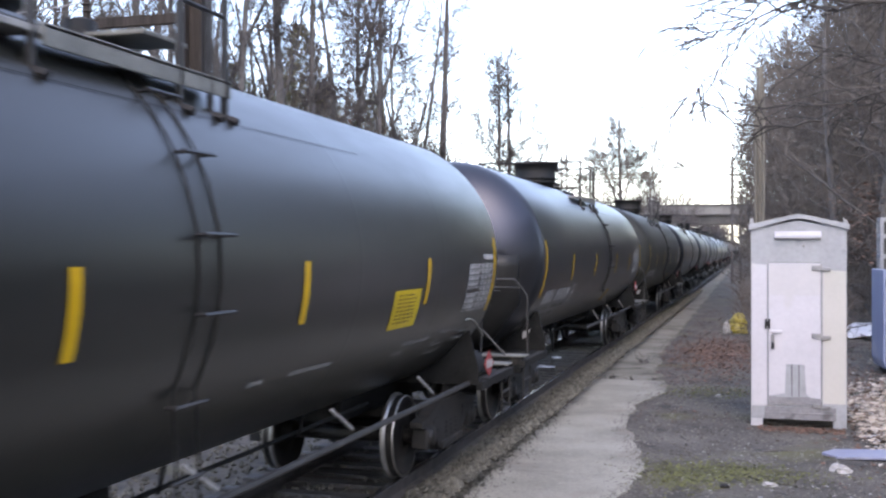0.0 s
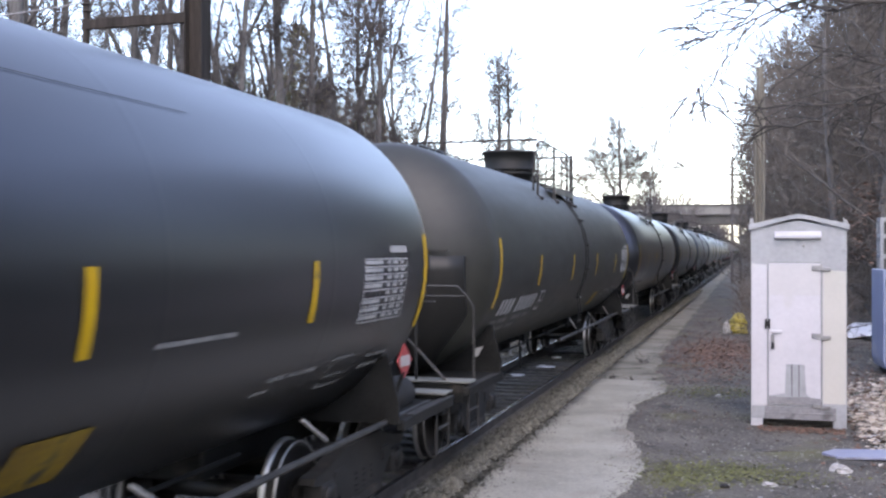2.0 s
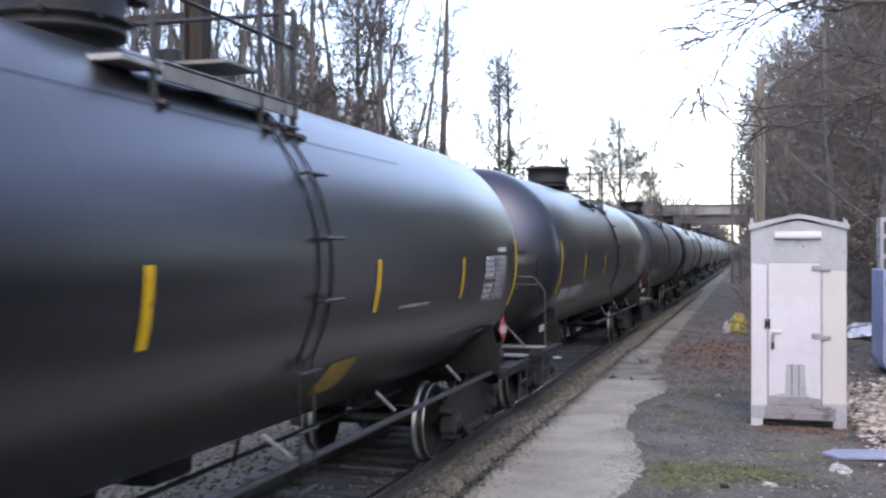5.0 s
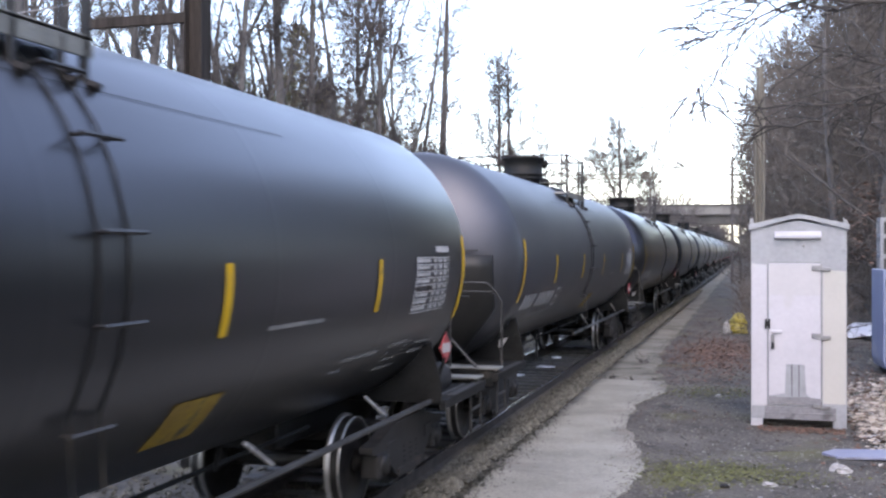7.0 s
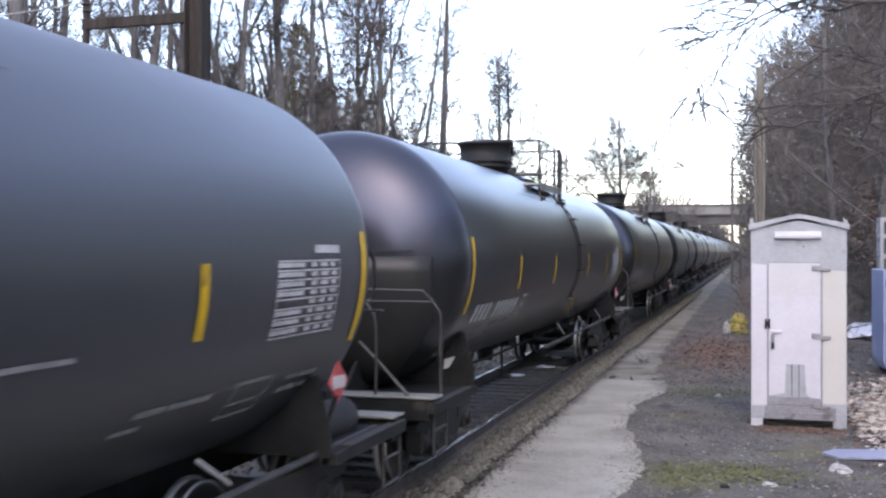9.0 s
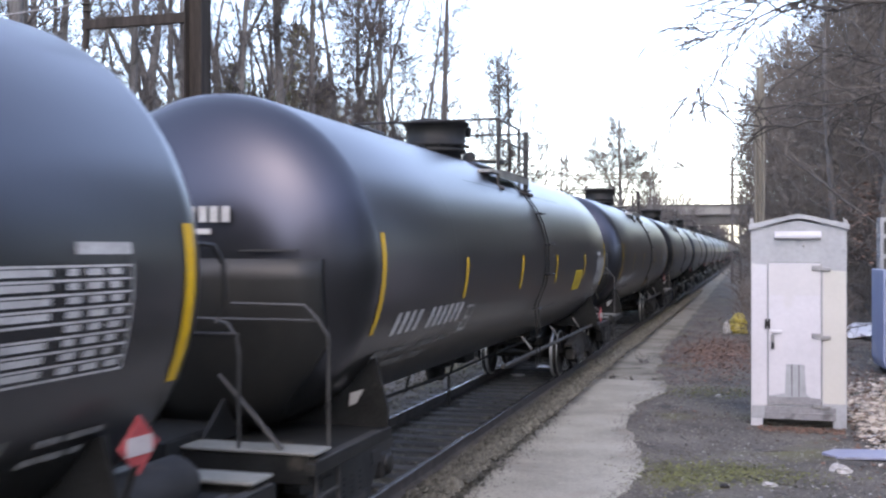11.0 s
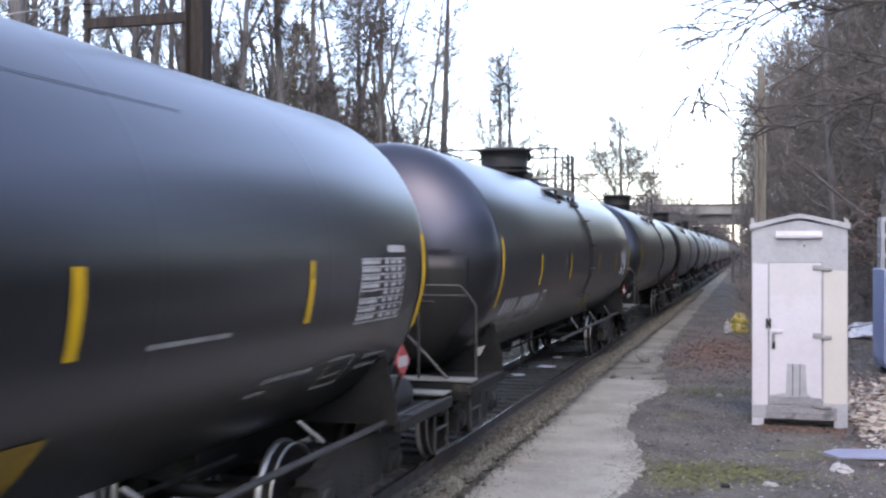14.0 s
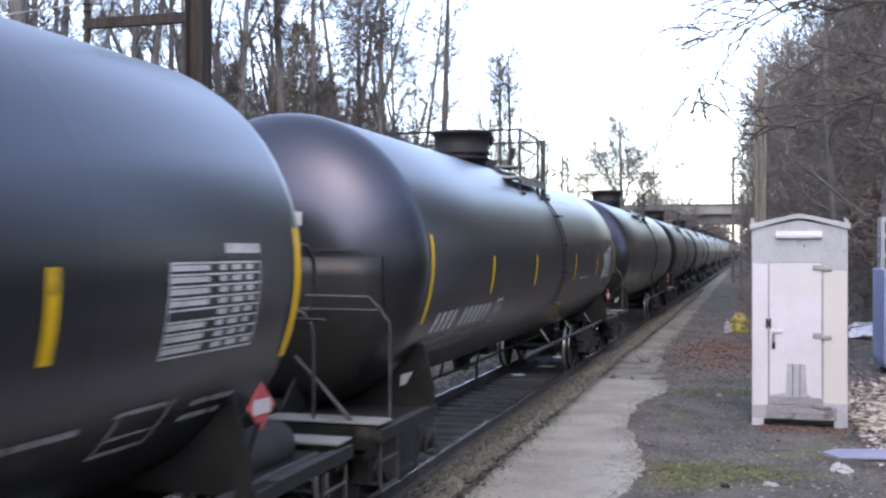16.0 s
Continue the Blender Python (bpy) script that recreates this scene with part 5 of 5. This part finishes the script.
twig_field("path_brush", [(-0.5, 1.6, 33, 60, 1.5), (0.0, 2.5, 27.5, 34, 1.2)], 1500, rng, 0.9, M["twig_warm"], "low brown brush at the foot of the bank", 0.2)
twig_field("bank_brush", [(2.2, 9, 32, 60, 7), (3.2, 13, 28, 48, 8), (1.2, 8, 55, 140, 10), (4, 18, 40, 110, 12)], 9000, rng, 1.8, M["twig_warm"], "dense tangle of bare vines and brush on the bank", 0.0, thick=0.004)
twig_field("bank_thicket", [(2.6, 8, 38, 60, 14), (4, 12, 32, 55, 15), (1.6, 9, 60, 140, 17), (5, 22, 45, 110, 20)], 11000, rng, 2.2, M["twig_warm"], "high tangle of bare twigs and vines in the wood", 0.0, spread=0.9, thick=0.009)
spots = []
for _ in range(900):
    x, y = rng.gauss(3.7, 0.7), rng.gauss(34, 2)
    spots.append((x, y, ground_height(x, y) + rng.uniform(2.2, 4.6), rng.uniform(0.05, 0.11)))
scatter_leaves("dry_leaf_spray", spots, rng, M["leaf_litter"], "spray of dry orange-brown leaves on low branches", "leaves")


def overhang():
    """The near tree whose limbs hang into the open from the wood."""
    rng = random.Random(77)
    t = thing("tree", "near bare tree with long limbs over the path", "tree", WOOD_R, at=pose(6.4, 19.5, 0))
    tv, tf, cv, cf = [], [], [], []
    trunk = wander(rng, Vector((0, 0, -0.3)), Vector((-0.02, 0, 1)), 13, 12, 0.03, 0.03)
    tube_raw(tv, tf, trunk, 0.26, 0.08, 10)
    # limbs as (start, end, thickness, sag) in the tree's own space
    for a, c, r, dip in (((-0.2, 0, 7.3), (-7.6, -0.6, 6.75), 0.07, 0.25), ((-3.2, -0.3, 7.1), (-6.6, 0.4, 6.9), 0.05, 0.1), ((-6.3, -0.3, 6.8), (-7.65, -0.7, 5.2), 0.014, 0.2),
                         ((0, 0, 5.7), (-7.8, -0.6, 4.96), 0.045, 0.1), ((-0.1, 0, 5.6), (-5.9, -0.4, 5.35), 0.05, 0.2), ((-0.1, 0, 4.2), (-5.2, 0.4, 5.2), 0.04, 0.3),
                         ((0, 0, 4.9), (-5.0, -0.5, 4.3), 0.045, 0.2), ((0, 0, 5.8), (-5.4, 0.5, 6.3), 0.045, 0.2), ((0, 0, 6.6), (-5.6, -0.2, 5.95), 0.05, 0.15), ((0, 0, 7.0), (-6.3, 0.6, 7.3), 0.05, 0.1), ((-4.6, -0.3, 7.0), (-7.2, -0.8, 6.95), 0.035, 0.05), ((-5.6, -0.2, 6.9), (-7.7, -0.3, 6.45), 0.025, 0.05), ((-5.2, 0.2, 4.9), (-7.2, -0.4, 5.05), 0.03, 0.1),
                         ((-0.1, 0, 9), (-2, 2.4, 11), 0.05, 0.0), ((0, 0, 10), (2.4, 1.2, 12), 0.05, 0.0), ((0, 0, 8.5), (3.2, -1.2, 9.7), 0.05, 0.0)):
        a, c = Vector(a), Vector(c)
        lp = []
        for k in range(17):
            u = k / 16
            w = 0.22 * min(1, 4 * u)
            lp.append(a.lerp(c, u) + Vector((0, w * noise.noise((u * 5, r * 90, 1)), w * 1.6 * noise.noise((u * 5, r * 90 + c.z * 3, 7)) - dip * 4 * u * (1 - u))))
        tube_raw(tv, tf, lp, r * 0.85, 0.01, 6)
        for _ in range(9):
            q, e = along(lp, rng.uniform(0.3, 0.95))
            bp = wander(rng, q, side_dir(rng, e, radians(rng.uniform(20, 60))), rng.uniform(0.5, 1.7), 6, 0.2, -0.03)
            tube_raw(cv, cf, bp, 0.017, 0.008, 4)
            for _ in range(4):
                q2, e2 = along(bp, rng.uniform(0.1, 1))
                tube_raw(cv, cf, wander(rng, q2, side_dir(rng, e2, radians(40)), rng.uniform(0.2, 0.7), 3, 0.2, -0.02), 0.009, 0.005, 3)
    raw("trunk", tv, tf, M["dark_bark"], "", "", parent=t)
    raw("crown", cv, cf, M["dark_bark"], "", "", parent=t)


overhang()


# the wood carried on unseen beside and behind the eye, added to block skylight
rng = random.Random(91)
for k in range(18):
    y = -45 + 70 * (k + rng.random()) / 18
    copy_thing(rp[k % 3], spot(rng, rng.uniform(9, 13), y, rng.uniform(0.7, 0.95)))
for k in range(22):
    y = -45 + 66 * (k + rng.random()) / 22
    copy_thing(protos[(0, 2, 3, 4)[k % 4]], spot(rng, -rng.uniform(15, 24), y, rng.uniform(0.75, 1.0)))
twig_field("wood_edge_brush", [(7.5, 12, -45, 24, 7), (9, 15, -45, 24, 10)], 8000, rng, 3.0, M["twig_warm"], "unseen bare brush added beside the eye to darken reflections", 0.0, spread=0.9, thick=0.022)
twig_field("far_side_brush", [(-26, -15, -45, 19, 6)], 4000, rng, 2.6, M["twig"], "unseen bare brush added beyond the track to block skylight", 0.1, spread=0.9, thick=0.014)


# ---- loose things on the ground ----
weed(pose(-2.4, 24.7, 0.02), 4, 16, 0.45)
weed(pose(-2.75, 21.4, 0.02), 5, 14, 0.2)
weed(pose(-2.3, 21.35, 0.02), 6, 14, 0.14)
weed(pose(-1.9, 21.5, 0.02), 7, 10, 0.12)

def make_container():
    c = thing("blue_container", "tall faded blue plastic container beside the bank", "container", at=pose(2.64, 23.6, 0, 0, 0, 4))
    bm = bmesh.new()
    slab(bm, [(0.0, 0.3), (0.06, 0.12), (1.3, 0.12), (1.3, 2.1), (0.0, 2.22)], "y", 0, 1.3)
    bmesh.ops.bevel(bm, geom=list(bm.edges), offset=0.03, segments=2, affect="EDGES", profile=0.5)
    part("shell", bm, M["blue"], c)
    for k in range(4):
        bm = bmesh.new()
        box(bm, (0.12 + k * 0.3, -0.03, 0.35), (0.2 + k * 0.3, 0.01, 1.9), 0.01)
        part("rib", bm, M["blue"], c)
    bm = bmesh.new()
    box(bm, (0.09, -0.034, 0.7), (0.115, 0.01, 1.05))
    part("slot", bm, M["dark"], c)
    for x in (0.15, 1.1):
        bm = bmesh.new()
        box(bm, (x, 0.1, 0.0), (x + 0.12, 1.2, 0.14), 0.01)
        part("skid", bm, M["dark"], c)


make_container()


def make_rack():
    c = thing("metal_rack", "grey metal frame cabinet with dark panels", "cabinet", at=pose(2.95, 27.0, 0.0))
    bm = bmesh.new()
    for x in (0, 0.95):
        box(bm, (x, 0, 0), (x + 0.09, 0.09, 3.4), 0.01)
        box(bm, (x, 0.6, 0), (x + 0.09, 0.69, 3.4), 0.01)
    for z in (0.9, 2.42, 2.9, 3.3):
        box(bm, (0, -0.005, z), (1.04, 0.69, z + 0.1), 0.01)
    part("frame", bm, M["alu"], c, "grey metal frame")
    for z in (1.0, 2.52, 3.0):
        bm = bmesh.new()
        box(bm, (0.09, 0.03, z + 0.0), (0.95, 0.06, min(z + 1.42, 3.3) if z < 2 else z + 0.38))
        part("panel", bm, M["bridge_dark"], c, "dark recessed panel")


make_rack()


def crumple(name, at, size, material, label, category, seed):
    rng = random.Random(seed)
    bm = bmesh.new()
    bmesh.ops.create_icosphere(bm, subdivisions=3, radius=1)
    for v in bm.verts:
        k = 0.75 + 0.45 * noise.noise(v.co * 1.9 + Vector((seed, 0, 0))) + 0.22 * noise.noise(v.co * 5 + Vector((0, seed, 0)))
        v.co = Vector((v.co.x * size[0] * k, v.co.y * size[1] * k, max(-0.55, v.co.z) * size[2] * k + 0.5 * size[2]))
    ob = alone(name, bm, material, label, category)
    ob.matrix_basis = at
    return ob


crumple("yellow_sack", pose(-0.42, 34.4, 0.02), (0.36, 0.28, 0.46), M["yellow_bag"], "crumpled yellow plastic sack on fallen leaves", "sack", 3)
crumple("white_sack", pose(-0.74, 34.2, 0.0), (0.14, 0.14, 0.3), M["paper"], "crumpled white plastic sack beside a yellow one", "sack", 15)
crumple("paper_wad", pose(1.0, 13.1, 0.0), (0.15, 0.12, 0.09), M["paper"], "crumpled white plastic scrap on dirt", "litter", 5)
crumple("paper_scrap", pose(0.2, 12.2, 0.0), (0.1, 0.06, 0.04), M["paper"], "small white scrap of litter on dirt", "litter", 9)
crumple("paper_scrap", pose(-0.55, 19.3, 0.0), (0.07, 0.06, 0.05), M["paper"], "small white scrap of litter on dirt", "litter", 12)
crumple("snow_patch", pose(3.45, 35.3, 0.0), (1.0, 3.6, 0.16), M["snow"], "low remnant of old snow", "snow", 7)
crumple("snow_patch", pose(2.75, 15.2, -0.02), (0.8, 0.6, 0.07), M["snow"], "low remnant of old snow among litter", "snow", 8)
# these pale mounds draw the bluish shine between the ties
for x, y, w in ((-4.9, 22.5, 0.22), (-4.6, 24.3, 0.3), (-4.75, 26.5, 0.2)):
    crumple("snow_patch", pose(x, y, -0.13), (w * 0.8, 0.14, 0.035), M["snow"], "low white mound drawn for the bluish shine between ties", "snow", int(y))

bm = bmesh.new()
slab(bm, [(-0.46, -0.04), (-0.3, -0.26), (0.7, -0.3), (0.7, 0.14), (-0.3, 0.14)], "z", 0.0, 0.04)
bmesh.ops.bevel(bm, geom=list(bm.edges), offset=0.008, segments=1, affect="EDGES", profile=0.5)
board = alone("blue_board", bm, M["paleblue"], "flat pale blue board lying on dirt", "board")
board.matrix_basis = pose(1.32, 14.25, 0.03, 3, -2, 2)
bm = bmesh.new()
pipe(bm, [(0, 0, 0.02), (0.25, 0.04, 0.03), (0.55, 0.06, 0.02)], 0.018, 5, r1=0.008)
stick = alone("fallen_stick", bm, M["bark"], "short fallen stick on mossy dirt", "stick")
stick.matrix_basis = pose(0.15, 14.2, 0.0, 0, 0, 12)
bm = bmesh.new()
box(bm, (-0.05, -0.04, 0), (0.05, 0.04, 0.03), 0.006)
for x in (-0.025, 0.025):
    box(bm, (x - 0.012, -0.045, 0.03), (x + 0.012, 0.045, 0.036))
grate = alone("drain_cap", bm, M["dark"], "small dark metal cap in the dirt", "cap")
grate.matrix_basis = pose(-0.28, 12.0, 0.0, 0, 0, 10)

# ---- the train ----
S, T = M["paint_satin"], M["paint_matte"]
kinds = {"satin": make_car("satin black tank car with yellow reflective stripes", S, False, False, low_y=-0.25),
         "satin_panel": make_car("satin black tank car with a square yellow warning panel", S, True, False, True, (-7.09, -4.3, -1.32, 1.39, 4.36, 7.09), 0.5, ladder_y=-0.12),
         # its blue is reflected sky put into the paint's specular tint
         "semi": make_car("weathered blue-black tank car with yellow reflective stripes", M["paint_semi"], False, False, False, (-7.09, -4.48, -1.62, 1.8, 4.53, 7.2), low_y=0.06, dome_y=0.08),
         "grey": make_car("chalky grey tank car with a ladder before its middle", M["paint_grey"], False, False, False, (-7.05, -4.5, -1.62, 1.22, 4.55, 7.15), 0, -1.13, -1.15, 0, 0.42),
         "matte_panel": make_car("dusty grey-black tank car with a square yellow warning panel", T, True, False, False, (-7.09, -4.3, -1.3, 1.39, 4.36, 7.09), 0.38, ladder_y=-0.62),
         "matte_long": make_car("flat grey-black tank car with long top handrails", M["paint_flat"], False, True, False, (-7.09, -4.43, -1.35, 1.6, 4.68, 7.15), 0.33, 1.2, -0.45)}
order = ["matte_panel", "semi", "matte_long", "satin", "semi", "grey", "satin", "satin_panel", "satin", "satin", "satin"]
order += [("satin", "semi", "satin_panel", "satin", "semi")[k % 5] for k in range(17)]
FRONT = 16.035 + 7.09       # middle of the second car at the start
shift = [0.1, 0.08, -0.06, -0.22, 0.03, -0.06, 0.08, -0.03, 0.06, 0.08, -0.06]
used, train = set(), []
for k, kind in enumerate(order):
    y0 = FRONT + PITCH * (k - 1) + (shift[k] if k < len(shift) else 0.04)
    if kind in used:
        c = copy_thing(kinds[kind], pose(TRACK_X, y0, RAIL_Z))
    else:
        c = kinds[kind]
        used.add(kind)
    train.append((c, y0))


def motions():
    steps = 240
    for k, (c, y0) in enumerate(train):
        walk(c, [(t, pose(TRACK_X, y0 - SPEED * t, RAIL_Z)) for t in (0, 4, 8, 12, 16)])
        if k > 12:
            continue
        for tr in c.children:
            if not tr.name.startswith("truck"):
                continue
            for w in tr.children:
                if not w.name.startswith("wheelset"):
                    continue
                x, y, z = w.location
                walk(w, [(16.0 * i / steps, pose(x, y, z, math.degrees(SPEED * 16.0 * i / steps / WHEEL_R))) for i in range(steps + 1)])


motions()
